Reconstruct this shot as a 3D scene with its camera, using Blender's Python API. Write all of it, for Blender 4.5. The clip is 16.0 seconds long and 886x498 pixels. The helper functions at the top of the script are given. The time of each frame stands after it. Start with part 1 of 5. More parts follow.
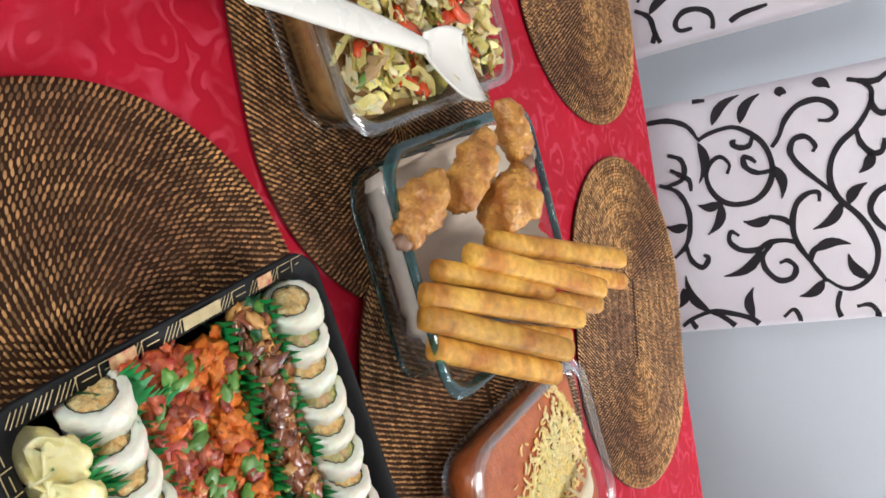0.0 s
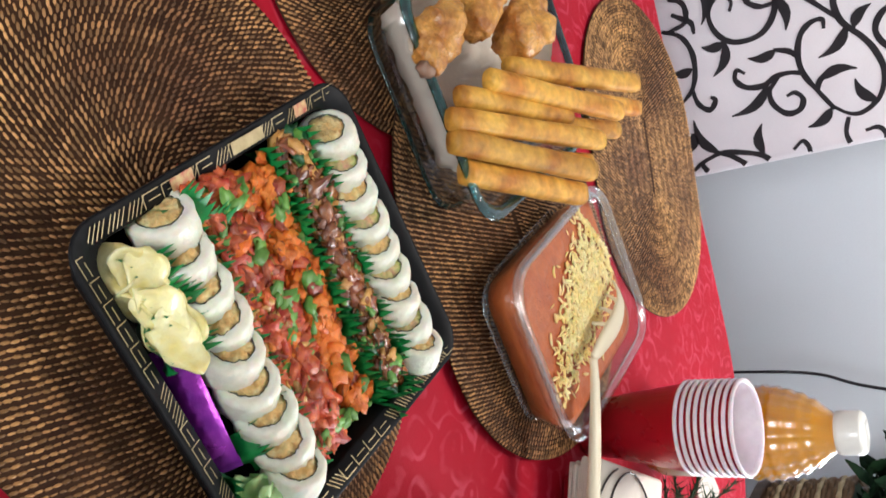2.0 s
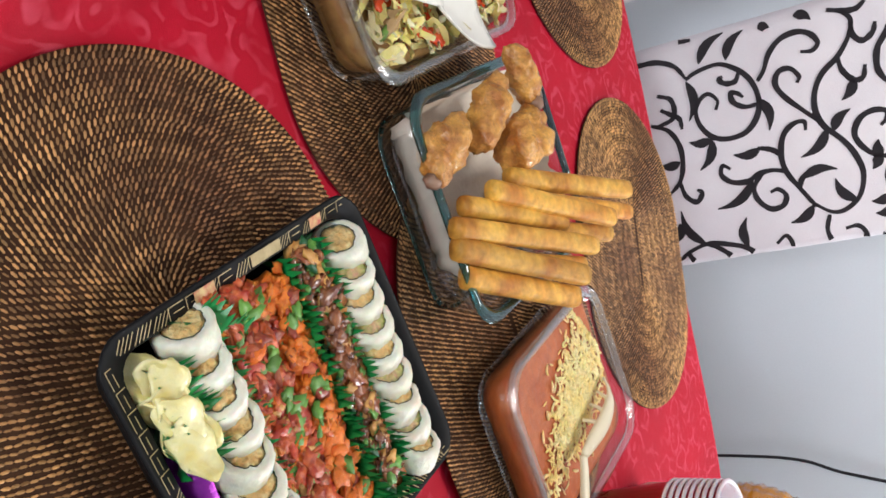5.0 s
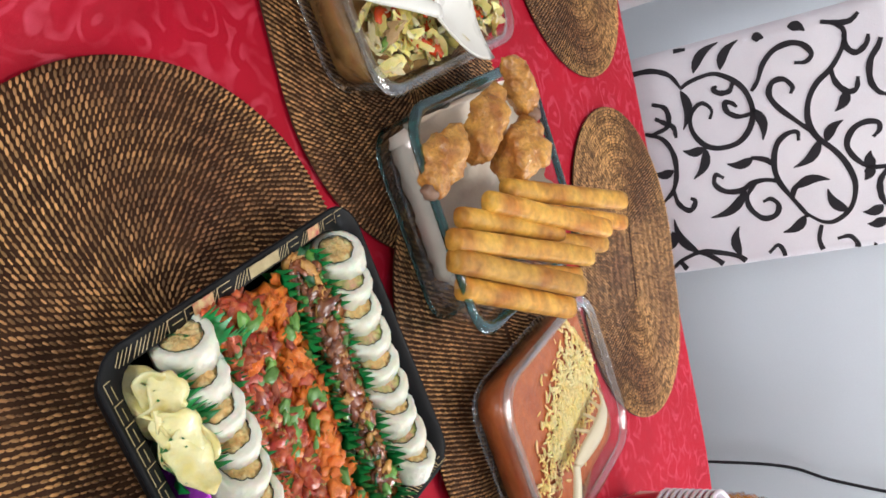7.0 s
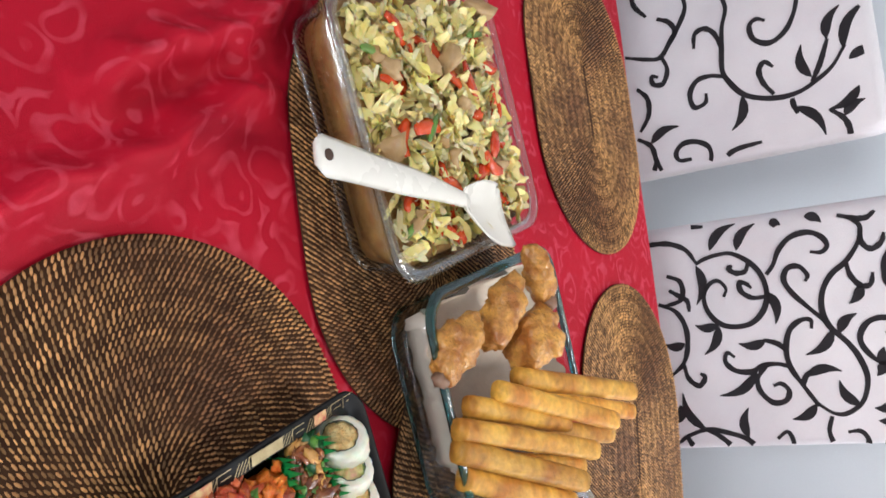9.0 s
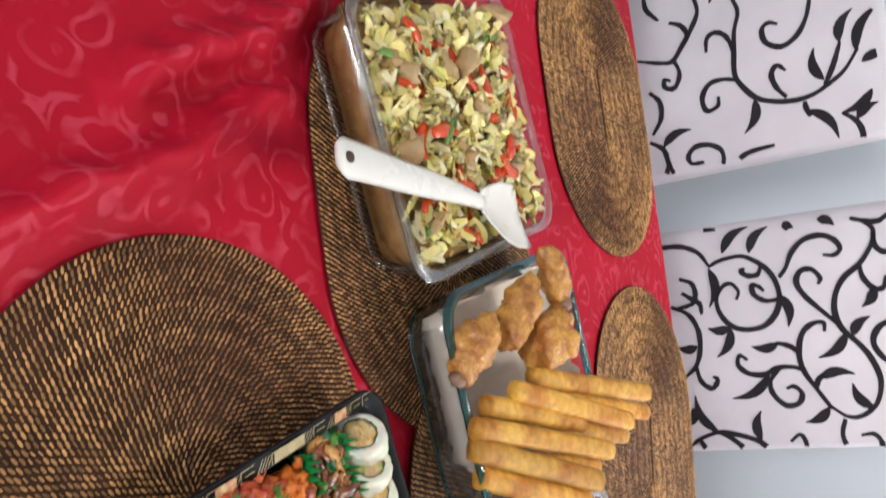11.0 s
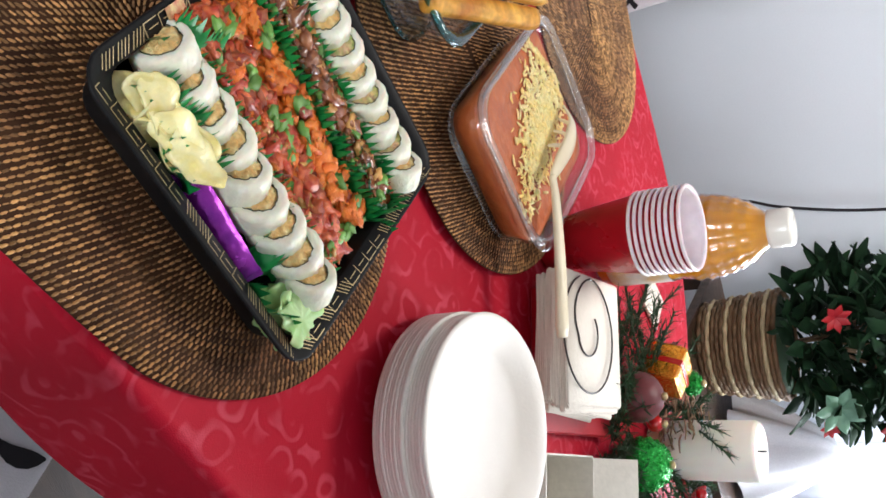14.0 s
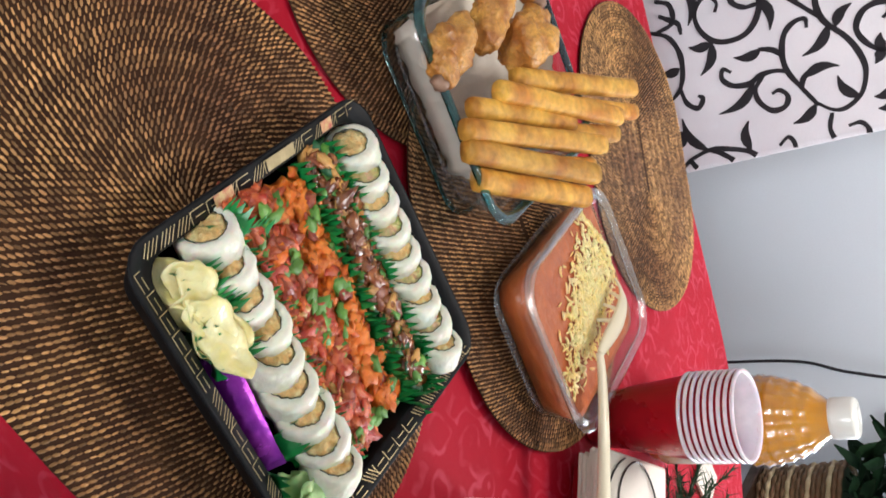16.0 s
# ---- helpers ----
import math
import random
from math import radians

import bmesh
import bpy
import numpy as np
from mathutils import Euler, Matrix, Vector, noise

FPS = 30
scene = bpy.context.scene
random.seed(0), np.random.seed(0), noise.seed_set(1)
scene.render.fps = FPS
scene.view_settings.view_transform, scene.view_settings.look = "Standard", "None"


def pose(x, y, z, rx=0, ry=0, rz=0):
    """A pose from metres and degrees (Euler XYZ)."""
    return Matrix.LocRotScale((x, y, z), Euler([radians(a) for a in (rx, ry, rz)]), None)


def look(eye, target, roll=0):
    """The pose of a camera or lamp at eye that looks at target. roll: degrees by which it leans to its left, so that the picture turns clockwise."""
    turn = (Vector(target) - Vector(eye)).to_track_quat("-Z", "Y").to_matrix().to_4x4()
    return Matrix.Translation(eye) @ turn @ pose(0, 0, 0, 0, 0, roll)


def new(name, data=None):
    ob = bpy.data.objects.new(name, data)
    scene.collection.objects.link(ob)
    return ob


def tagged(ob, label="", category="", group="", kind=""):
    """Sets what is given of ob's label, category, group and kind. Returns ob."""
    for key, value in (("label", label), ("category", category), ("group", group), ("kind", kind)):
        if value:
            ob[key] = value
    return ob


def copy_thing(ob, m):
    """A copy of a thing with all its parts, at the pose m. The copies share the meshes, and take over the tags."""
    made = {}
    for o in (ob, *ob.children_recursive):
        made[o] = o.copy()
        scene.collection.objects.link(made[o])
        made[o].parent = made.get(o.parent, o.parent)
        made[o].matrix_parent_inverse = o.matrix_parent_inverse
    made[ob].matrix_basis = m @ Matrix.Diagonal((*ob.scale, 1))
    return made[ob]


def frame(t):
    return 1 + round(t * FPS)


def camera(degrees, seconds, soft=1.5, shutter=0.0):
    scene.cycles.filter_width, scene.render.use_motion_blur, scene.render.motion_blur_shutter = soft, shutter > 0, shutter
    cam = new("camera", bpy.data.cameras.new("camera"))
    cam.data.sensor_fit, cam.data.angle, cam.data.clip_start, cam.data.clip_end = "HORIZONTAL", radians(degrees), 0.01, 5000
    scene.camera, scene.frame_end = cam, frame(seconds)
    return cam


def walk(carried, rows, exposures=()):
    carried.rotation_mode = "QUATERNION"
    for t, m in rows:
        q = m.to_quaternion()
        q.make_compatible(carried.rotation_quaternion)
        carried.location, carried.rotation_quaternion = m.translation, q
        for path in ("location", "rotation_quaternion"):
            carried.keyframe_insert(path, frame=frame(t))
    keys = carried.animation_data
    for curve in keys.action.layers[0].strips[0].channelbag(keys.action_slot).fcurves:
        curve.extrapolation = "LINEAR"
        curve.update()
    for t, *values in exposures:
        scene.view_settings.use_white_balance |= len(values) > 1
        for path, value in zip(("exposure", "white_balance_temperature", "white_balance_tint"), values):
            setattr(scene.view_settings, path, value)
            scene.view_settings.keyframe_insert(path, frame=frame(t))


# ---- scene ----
cam = camera(56.7, 16.0, soft=1.6, shutter=0.25)
PATH = [
    (0, (0.182, 0.108, 1.199), (0.2, 1.736, 0.037), 81.6),
    (0.5, (0.19, 0.098, 1.199), (0.267, 1.713, 0.021), 81.7),
    (1, (0.209, 0.09, 1.199), (0.362, 1.695, 0.016), 81.3),
    (1.5, (0.224, 0.081, 1.19), (0.404, 1.661, -0.023), 80.4),
    (2, (0.235, 0.067, 1.188), (0.485, 1.65, -0.01), 80.8),
    (2.5, (0.245, 0.056, 1.187), (0.56, 1.63, -0.007), 81.1),
    (3, (0.247, 0.066, 1.184), (0.514, 1.641, -0.019), 80.5),
    (3.5, (0.238, 0.048, 1.193), (0.44, 1.658, 0.023), 80.0),
    (4, (0.217, 0.042, 1.204), (0.326, 1.675, 0.054), 79.5),
    (6.5, (0.19, 0.042, 1.196), (0.305, 1.676, 0.049), 79.8),
    (7, (0.188, 0.039, 1.2), (0.299, 1.684, 0.067), 80.2),
    (7.5, (0.19, 0.044, 1.201), (0.334, 1.686, 0.068), 80.7),
    (8, (0.174, 0.045, 1.201), (0.245, 1.697, 0.076), 80.9),
    (8.5, (0.143, 0.041, 1.207), (0.035, 1.709, 0.11), 80.4),
    (10.8, (0.125, 0.028, 1.207), (-0.127, 1.665, 0.086), 79.8),
    (11, (0.136, 0.026, 1.207), (-0.059, 1.666, 0.079), 79.9),
    (11.5, (0.174, 0.027, 1.196), (0.13, 1.654, 0.034), 79.6),
    (12, (0.202, 0.025, 1.187), (0.296, 1.643, 0.016), 80.0),
    (12.5, (0.233, 0.02, 1.185), (0.51, 1.622, 0.02), 80.6),
    (13, (0.25, 0.01, 1.18), (0.604, 1.603, 0.023), 80.0),
    (13.5, (0.258, -0.004, 1.181), (0.751, 1.56, 0.036), 81.4),
    (14, (0.255, -0.006, 1.177), (0.838, 1.566, 0.088), 82.3),
    (14.5, (0.246, -0.011, 1.182), (0.776, 1.558, 0.061), 81.9),
    (15, (0.234, 0.001, 1.179), (0.629, 1.576, 0.01), 80.2),
    (15.5, (0.225, 0.014, 1.182), (0.574, 1.6, 0.014), 80.7),
    (16, (0.218, 0.028, 1.187), (0.485, 1.63, 0.02), 79.8),
]
walk(cam, [(t, look(eye, target, roll)) for t, eye, target, roll in PATH])

# ---- world and light ----
world = bpy.data.worlds.new("world")
scene.world = world
world.use_nodes = True
sky = world.node_tree.nodes.new("ShaderNodeTexSky")
sky.sky_type, sky.sun_disc = "NISHITA", False
sky.sun_elevation, sky.sun_rotation = radians(35), radians(40)
world.node_tree.links.new(sky.outputs[0], world.node_tree.nodes["Background"].inputs[0])
world.node_tree.nodes["Background"].inputs[1].default_value = 0.12


def area_lamp(name, eye, target, w, h, watts, colour):
    data = bpy.data.lights.new(name, "AREA")
    data.shape, data.size, data.size_y, data.energy, data.color = "RECTANGLE", w, h, watts, colour
    ob = new(name, data)
    ob.matrix_world = look(eye, target)
    return ob


# daylight in the window's opening, and the glass bowl of the ceiling lamp
area_lamp("window_light", (2.35, 2.17, 1.45), (0.3, 0.4, 0.7), 0.95, 1.3, 118, (0.88, 0.94, 1.0))
area_lamp("ceiling_lamp_light", (0.62, 1.25, 2.2), (0.55, 1.1, 0.0), 0.34, 0.34, 13, (1.0, 0.95, 0.90))
# added fill from behind the camera, no fixture there, lightens wall and chairs
area_lamp("fill_light", (-0.2, -2.4, 1.75), (0.3, 2.2, 1.05), 0.8, 0.8, 55, (0.92, 0.96, 1.0))
scene.view_settings.exposure = -0.03
scene.cycles.transparent_max_bounces = 24


# ---- materials ----
def material(name, c1, c2=None, scale=20.0, rough=0.5, bump=0.0, bscale=None, metal=0.0, fine=None, island=0.0,
             rand=0.0, coat=0.0, sss=0.0, sheen=0.0, stretch=(1, 1, 1), spec=0.5, rvar=0.1):
    """Two-colour noise at one scale, a finer mottling and bump, and small shifts from piece to piece."""
    m = bpy.data.materials.new(name)
    m.use_nodes = True
    nt = m.node_tree
    n, l = nt.nodes, nt.links
    b = n["Principled BSDF"]
    c2 = c2 or tuple(v * 0.82 for v in c1)
    tc, mp = n.new("ShaderNodeTexCoord"), n.new("ShaderNodeMapping")
    mp.inputs["Scale"].default_value = stretch
    l.new(tc.outputs["Object"], mp.inputs[0])
    n1, n2 = n.new("ShaderNodeTexNoise"), n.new("ShaderNodeTexNoise")
    n1.inputs["Scale"].default_value, n1.inputs["Detail"].default_value = scale, 4
    n2.inputs["Scale"].default_value, n2.inputs["Detail"].default_value = bscale or scale * 6, 3
    l.new(mp.outputs[0], n1.inputs[0]), l.new(mp.outputs[0], n2.inputs[0])
    ramp = n.new("ShaderNodeValToRGB")
    ramp.color_ramp.elements[0].position, ramp.color_ramp.elements[1].position = 0.35, 0.65
    ramp.color_ramp.elements[0].color, ramp.color_ramp.elements[1].color = (*c1, 1), (*c2, 1)
    l.new(n1.outputs[0], ramp.inputs[0])
    out = ramp.outputs[0]
    mul = n.new("ShaderNodeHueSaturation")
    mr = n.new("ShaderNodeMapRange")
    mr.inputs[3].default_value, mr.inputs[4].default_value = (0.86, 1.12) if fine is None else fine
    l.new(n2.outputs[0], mr.inputs[0])
    l.new(mr.outputs[0], mul.inputs["Value"]), l.new(out, mul.inputs["Color"])
    out = mul.outputs[0]
    if island or rand:
        hs, mr2 = n.new("ShaderNodeHueSaturation"), n.new("ShaderNodeMapRange")
        src = n.new("ShaderNodeNewGeometry").outputs["Random Per Island"] if island else n.new("ShaderNodeObjectInfo").outputs["Random"]
        amount = island or rand
        mr2.inputs[3].default_value, mr2.inputs[4].default_value = 1 - amount, 1 + amount
        l.new(src, mr2.inputs[0]), l.new(mr2.outputs[0], hs.inputs["Value"]), l.new(out, hs.inputs["Color"])
        out = hs.outputs[0]
    l.new(out, b.inputs["Base Color"])
    rr = n.new("ShaderNodeMapRange")
    rr.inputs[3].default_value, rr.inputs[4].default_value = max(0.02, rough - rvar), min(1, rough + rvar)
    l.new(n1.outputs[0], rr.inputs[0]), l.new(rr.outputs[0], b.inputs["Roughness"])
    b.inputs["Metallic"].default_value = metal
    b.inputs["Specular IOR Level"].default_value = spec
    b.inputs["Coat Weight"].default_value = coat
    b.inputs["Coat Roughness"].default_value = 0.15
    b.inputs["Sheen Weight"].default_value = sheen
    if sss:
        b.inputs["Subsurface Weight"].default_value = sss
        b.inputs["Subsurface Scale"].default_value = 0.004
    if bump:
        bp = n.new("ShaderNodeBump")
        bp.inputs["Strength"].default_value, bp.inputs["Distance"].default_value = bump, 0.002
        l.new(n2.outputs[0], bp.inputs["Height"]), l.new(bp.outputs[0], b.inputs["Normal"])
    return m


def glass(name, tint, gloss_rough=0.03, boost=1.0):
    """Thin clear glass: tinted see-through with a Fresnel gloss."""
    m = bpy.data.materials.new(name)
    m.use_nodes = True
    n, l = m.node_tree.nodes, m.node_tree.links
    n.remove(n["Principled BSDF"])
    tr, gl, mx, fr = (n.new("ShaderNodeBsdfTransparent"), n.new("ShaderNodeBsdfGlossy"), n.new("ShaderNodeMixShader"),
                      n.new("ShaderNodeLayerWeight"))
    tr.inputs[0].default_value = (*tint, 1)
    gl.inputs["Roughness"].default_value = gloss_rough
    pw, sc = n.new("ShaderNodeMath"), n.new("ShaderNodeMapRange")
    pw.operation, pw.inputs[1].default_value = "POWER", 3.5
    sc.inputs[3].default_value, sc.inputs[4].default_value = 0.05 * boost, min(1.0, 0.6 * boost)
    l.new(fr.outputs["Facing"], pw.inputs[0]), l.new(pw.outputs[0], sc.inputs[0])
    nz, bp = n.new("ShaderNodeTexNoise"), n.new("ShaderNodeBump")
    nz.inputs["Scale"].default_value = 30
    bp.inputs["Strength"].default_value, bp.inputs["Distance"].default_value = 0.15, 0.002
    l.new(nz.outputs[0], bp.inputs["Height"]), l.new(bp.outputs[0], gl.inputs["Normal"])
    l.new(sc.outputs[0], mx.inputs[0]), l.new(tr.outputs[0], mx.inputs[1]), l.new(gl.outputs[0], mx.inputs[2])
    l.new(mx.outputs[0], n["Material Output"].inputs[0])
    return m


def damask():
    """Red damask: satin scrolls woven a little lighter and glossier into the ground."""
    m = material("red_damask", (0.49, 0.007, 0.027), (0.42, 0.006, 0.022), 9, 0.62, 0.25, 900, sheen=0.0, spec=0.14, fine=(0.92, 1.08))
    n, l = m.node_tree.nodes, m.node_tree.links
    b = n["Principled BSDF"]
    src = b.inputs["Base Color"].links[0].from_socket
    tc, warp, vo, nz = n.new("ShaderNodeTexCoord"), n.new("ShaderNodeTexNoise"), n.new("ShaderNodeTexVoronoi"), n.new("ShaderNodeTexNoise")
    warp.inputs["Scale"].default_value, warp.inputs["Detail"].default_value = 26, 1
    bend = n.new("ShaderNodeVectorMath")
    bend.operation, bend.inputs["Scale"].default_value = "SCALE", 0.038
    shift = n.new("ShaderNodeVectorMath")
    l.new(tc.outputs["Object"], warp.inputs[0]), l.new(warp.outputs["Color"], bend.inputs[0])
    l.new(tc.outputs["Object"], shift.inputs[0]), l.new(bend.outputs[0], shift.inputs[1])
    vo.inputs["Scale"].default_value = 27
    l.new(shift.outputs[0], vo.inputs["Vector"])
    # petals and scroll rings round each motif
    wave = n.new("ShaderNodeMath")
    wave.operation, wave.inputs[1].default_value = "MULTIPLY", 17.0
    sine = n.new("ShaderNodeMath")
    sine.operation = "SINE"
    l.new(vo.outputs["Distance"], wave.inputs[0]), l.new(wave.outputs[0], sine.inputs[0])
    nz.inputs["Scale"].default_value, nz.inputs["Detail"].default_value = 34, 2
    l.new(tc.outputs["Object"], nz.inputs[0])
    ra, rb, mul = n.new("ShaderNodeMapRange"), n.new("ShaderNodeMapRange"), n.new("ShaderNodeMath")
    ra.inputs[1].default_value, ra.inputs[2].default_value = 0.25, 0.85
    rb.inputs[1].default_value, rb.inputs[2].default_value = 0.40, 0.62
    mul.operation = "MULTIPLY"
    l.new(sine.outputs[0], ra.inputs[0]), l.new(nz.outputs[0], rb.inputs[0])
    l.new(ra.outputs[0], mul.inputs[0]), l.new(rb.outputs[0], mul.inputs[1])
    mix = n.new("ShaderNodeMix")
    mix.data_type = "RGBA"
    mix.inputs["B"].default_value = (0.56, 0.042, 0.075, 1)
    l.new(mul.outputs[0], mix.inputs["Factor"]), l.new(src, mix.inputs["A"])
    l.new(mix.outputs["Result"], b.inputs["Base Color"])
    rr = n.new("ShaderNodeMapRange")
    rr.inputs[3].default_value, rr.inputs[4].default_value = 0.58, 0.40
    l.new(mul.outputs[0], rr.inputs[0]), l.new(rr.outputs[0], b.inputs["Roughness"])
    return m


RED_CLOTH = damask()
WALL = material("grey_blue_wall_paint", (0.79, 0.83, 0.88), (0.76, 0.80, 0.85), 1.5, 0.8, 0.2, 220, fine=(0.97, 1.03))
CEIL = material("white_ceiling_paint", (0.80, 0.80, 0.78), None, 2, 0.9, 0.2, 200, fine=(0.97, 1.03))
FLOORM = material("dark_floor_boards", (0.055, 0.028, 0.02), (0.035, 0.018, 0.013), 6, 0.4, 0.2, 80, stretch=(1, 8, 1))
WOOD = material("dark_stained_wood", (0.07, 0.035, 0.02), (0.04, 0.02, 0.012), 8, 0.4, 0.3, 90, stretch=(6, 6, 1))
WHITE_TRIM = material("white_trim_paint", (0.78, 0.78, 0.76), None, 8, 0.5)
COVER = material("white_cotton_cover", (0.78, 0.75, 0.78), (0.70, 0.67, 0.71), 7, 0.85, 0.35, 500, sheen=0.3, fine=(0.95, 1.05))
PRINT = material("black_fabric_print", (0.018, 0.015, 0.02), None, 40, 0.8)
WEAVE = material("gold_brown_weave", (0.52, 0.275, 0.10), (0.22, 0.10, 0.043), 9, 0.4, 0.2, 600, island=0.6, metal=0.15, spec=0.35)
WEAVE_BASE = material("dark_brown_mat_ground", (0.060, 0.025, 0.010), (0.038, 0.015, 0.007), 30, 0.8, spec=0.2)
TRAY = material("black_glossy_plastic", (0.008, 0.008, 0.009), (0.011, 0.011, 0.012), 40, 0.45, spec=0.12)
GOLD = material("gold_print", (0.58, 0.46, 0.26), (0.40, 0.31, 0.16), 60, 0.35, metal=0.6)
GOLDRED = material("red_print_patch", (0.62, 0.12, 0.09), (0.75, 0.55, 0.25), 160, 0.4)
GLASS = glass("clear_glass", (0.975, 0.985, 0.985), boost=1.6)
TEAL = glass("teal_glass_edge", (0.16, 0.52, 0.55), 0.08, boost=2.2)
RIM = glass("bright_glass_edge", (0.97, 0.985, 0.98), 0.1, 3.0)
CUP_RED = material("red_cup_plastic", (0.50, 0.01, 0.02), (0.45, 0.008, 0.018), 20, 0.28, coat=0.2)
CUP_WHITE = material("white_cup_lining", (0.82, 0.72, 0.76), (0.80, 0.70, 0.74), 20, 0.3, sss=0.2)
JUICE = material("orange_juice", (0.84, 0.36, 0.015), (0.74, 0.28, 0.010), 14, 0.15, coat=0.35)
PLASTIC = material("white_plastic", (0.86, 0.83, 0.75), (0.83, 0.80, 0.72), 25, 0.28, coat=0.3, fine=(0.98, 1.01))
CREAM = material("cream_plastic", (0.80, 0.70, 0.50), (0.77, 0.67, 0.47), 25, 0.35, fine=(0.97, 1.02))
FOAM = material("white_foam_plate", (0.84, 0.79, 0.72), (0.82, 0.77, 0.70), 40, 0.5, 0.1, 300, fine=(0.99, 1.01))
PAPER = material("white_paper", (0.78, 0.71, 0.61), (0.75, 0.68, 0.58), 30, 0.85, 0.3, 200, fine=(0.95, 1.03))


# ---- tools for shapes ----
def link_bm(name, bm, mat, smooth=True):
    me = bpy.data.meshes.new(name)
    bmesh.ops.recalc_face_normals(bm, faces=bm.faces[:])
    bm.to_mesh(me)
    bm.free()
    me.materials.append(mat)
    if smooth:
        me.polygons.foreach_set("use_smooth", [True] * len(me.polygons))
    return me


def part(name, bm, mat, parent, label="", at=None, smooth=True):
    ob = new(name, link_bm(name, bm, mat, smooth))
    ob.parent = parent
    if at is not None:
        ob.matrix_basis = at
    return tagged(ob, label)


def thing(name, label, category, m, group="", kind=""):
    ob = new(name)
    ob.empty_display_size = 0.05
    ob.matrix_basis = m
    return tagged(ob, label, category, group, kind)


def solo(name, bm, mat, label, category, m=Matrix(), group="", kind="", smooth=True):
    ob = new(name, link_bm(name, bm, mat, smooth))
    ob.matrix_basis = m
    return tagged(ob, label, category, group, kind)


def box(bm, x0, y0, z0, x1, y1, z1, bevel=0.0):
    g = bmesh.ops.create_cube(bm, size=1)["verts"]
    bmesh.ops.scale(bm, vec=(x1 - x0, y1 - y0, z1 - z0), verts=g)
    bmesh.ops.translate(bm, vec=((x0 + x1) / 2, (y0 + y1) / 2, (z0 + z1) / 2), verts=g)
    if bevel:
        es = list({e for v in g for e in v.link_edges})
        bmesh.ops.bevel(bm, geom=es, offset=bevel, segments=2, affect="EDGES", profile=0.6)
    return bm


def boxed(*a, **k):
    return box(bmesh.new(), *a, **k)


def loft(bm, rings, cap0=False, cap1=False, closed=True):
    """Skin between rings of equally many points."""
    vs = [[bm.verts.new(p) for p in r] for r in rings]
    n = len(rings[0])
    for a, b in zip(vs, vs[1:]):
        for i in range(n if closed else n - 1):
            j = (i + 1) % n
            bm.faces.new((a[i], a[j], b[j], b[i]))
    if cap0:
        bm.faces.new(vs[0][::-1])
    if cap1:
        bm.faces.new(vs[-1])
    return bm


def rrect(w, d, r, z, k=5):
    """A rounded rectangle, half sizes w and d, at height z."""
    out = []
    for cx, cy, a0 in ((w - r, d - r, 0), (-w + r, d - r, 90), (-w + r, -d + r, 180), (w - r, -d + r, 270)):
        for i in range(k + 1):
            a = radians(a0 + 90 * i / k)
            out.append((cx + r * math.cos(a), cy + r * math.sin(a), z))
    return out


def lathe(bm, profile, n=32, at=(0, 0, 0), cap0=True, cap1=True):
    rings = [[(at[0] + r * math.cos(2 * math.pi * i / n), at[1] + r * math.sin(2 * math.pi * i / n), at[2] + z) for i in range(n)]
             for r, z in profile]
    return loft(bm, rings, cap0, cap1)


def curve_points(pts, n=8):
    """Catmull-Rom through the given points."""
    p = [Vector(q) for q in pts]
    p = [p[0] * 2 - p[1]] + p + [p[-1] * 2 - p[-2]]
    out = []
    for i in range(1, len(p) - 2):
        for k in range(n):
            t = k / n
            out.append(0.5 * (2 * p[i] + (p[i + 1] - p[i - 1]) * t + (2 * p[i - 1] - 5 * p[i] + 4 * p[i + 1] - p[i + 2]) * t * t
                              + (3 * p[i] - p[i - 1] - 3 * p[i + 1] + p[i + 2]) * t ** 3))
    return out + [p[-2]]


def tube(bm, pts, radius, n=8, flat=1.0):
    """A tube along points; radius a number or a function of 0..1."""
    pts = [Vector(q) for q in pts]
    rings = []
    for i, q in enumerate(pts):
        d = (pts[min(i + 1, len(pts) - 1)] - pts[max(i - 1, 0)]).normalized()
        side = d.cross(Vector((0, 0, 1)))
        side = side.normalized() if side.length > 1e-4 else Vector((1, 0, 0))
        up = side.cross(d)
        r = radius(i / (len(pts) - 1)) if callable(radius) else radius
        rings.append([q + side * (r * math.cos(2 * math.pi * k / n)) + up * (r * flat * math.sin(2 * math.pi * k / n)) for k in range(n)])
    return loft(bm, rings, True, True)


BALL = {}


def blob(bm, at, size, rng, rough=0.25, sub=1, rot=None):
    """A small lumpy piece; size a number or three half axes."""
    if sub not in BALL:
        t = bmesh.new()
        bmesh.ops.create_icosphere(t, subdivisions=sub, radius=1)
        BALL[sub] = ([v.co.copy() for v in t.verts], [[v.index for v in f.verts] for f in t.faces])
        t.free()
    sx, sy, sz = (size, size, size) if isinstance(size, (int, float)) else size
    m = rot or Euler((rng.uniform(0, 6.28), rng.uniform(0, 6.28), rng.uniform(0, 6.28))).to_matrix()
    off = Vector((rng.uniform(-50, 50), rng.uniform(-50, 50), rng.uniform(-50, 50)))
    vs = []
    for c in BALL[sub][0]:
        k = 1 + rough * noise.noise(c * 1.7 + off) * 2
        vs.append(bm.verts.new(Vector(at) + m @ Vector((c.x * sx * k, c.y * sy * k, c.z * sz * k))))
    for f in BALL[sub][1]:
        bm.faces.new([vs[i] for i in f])


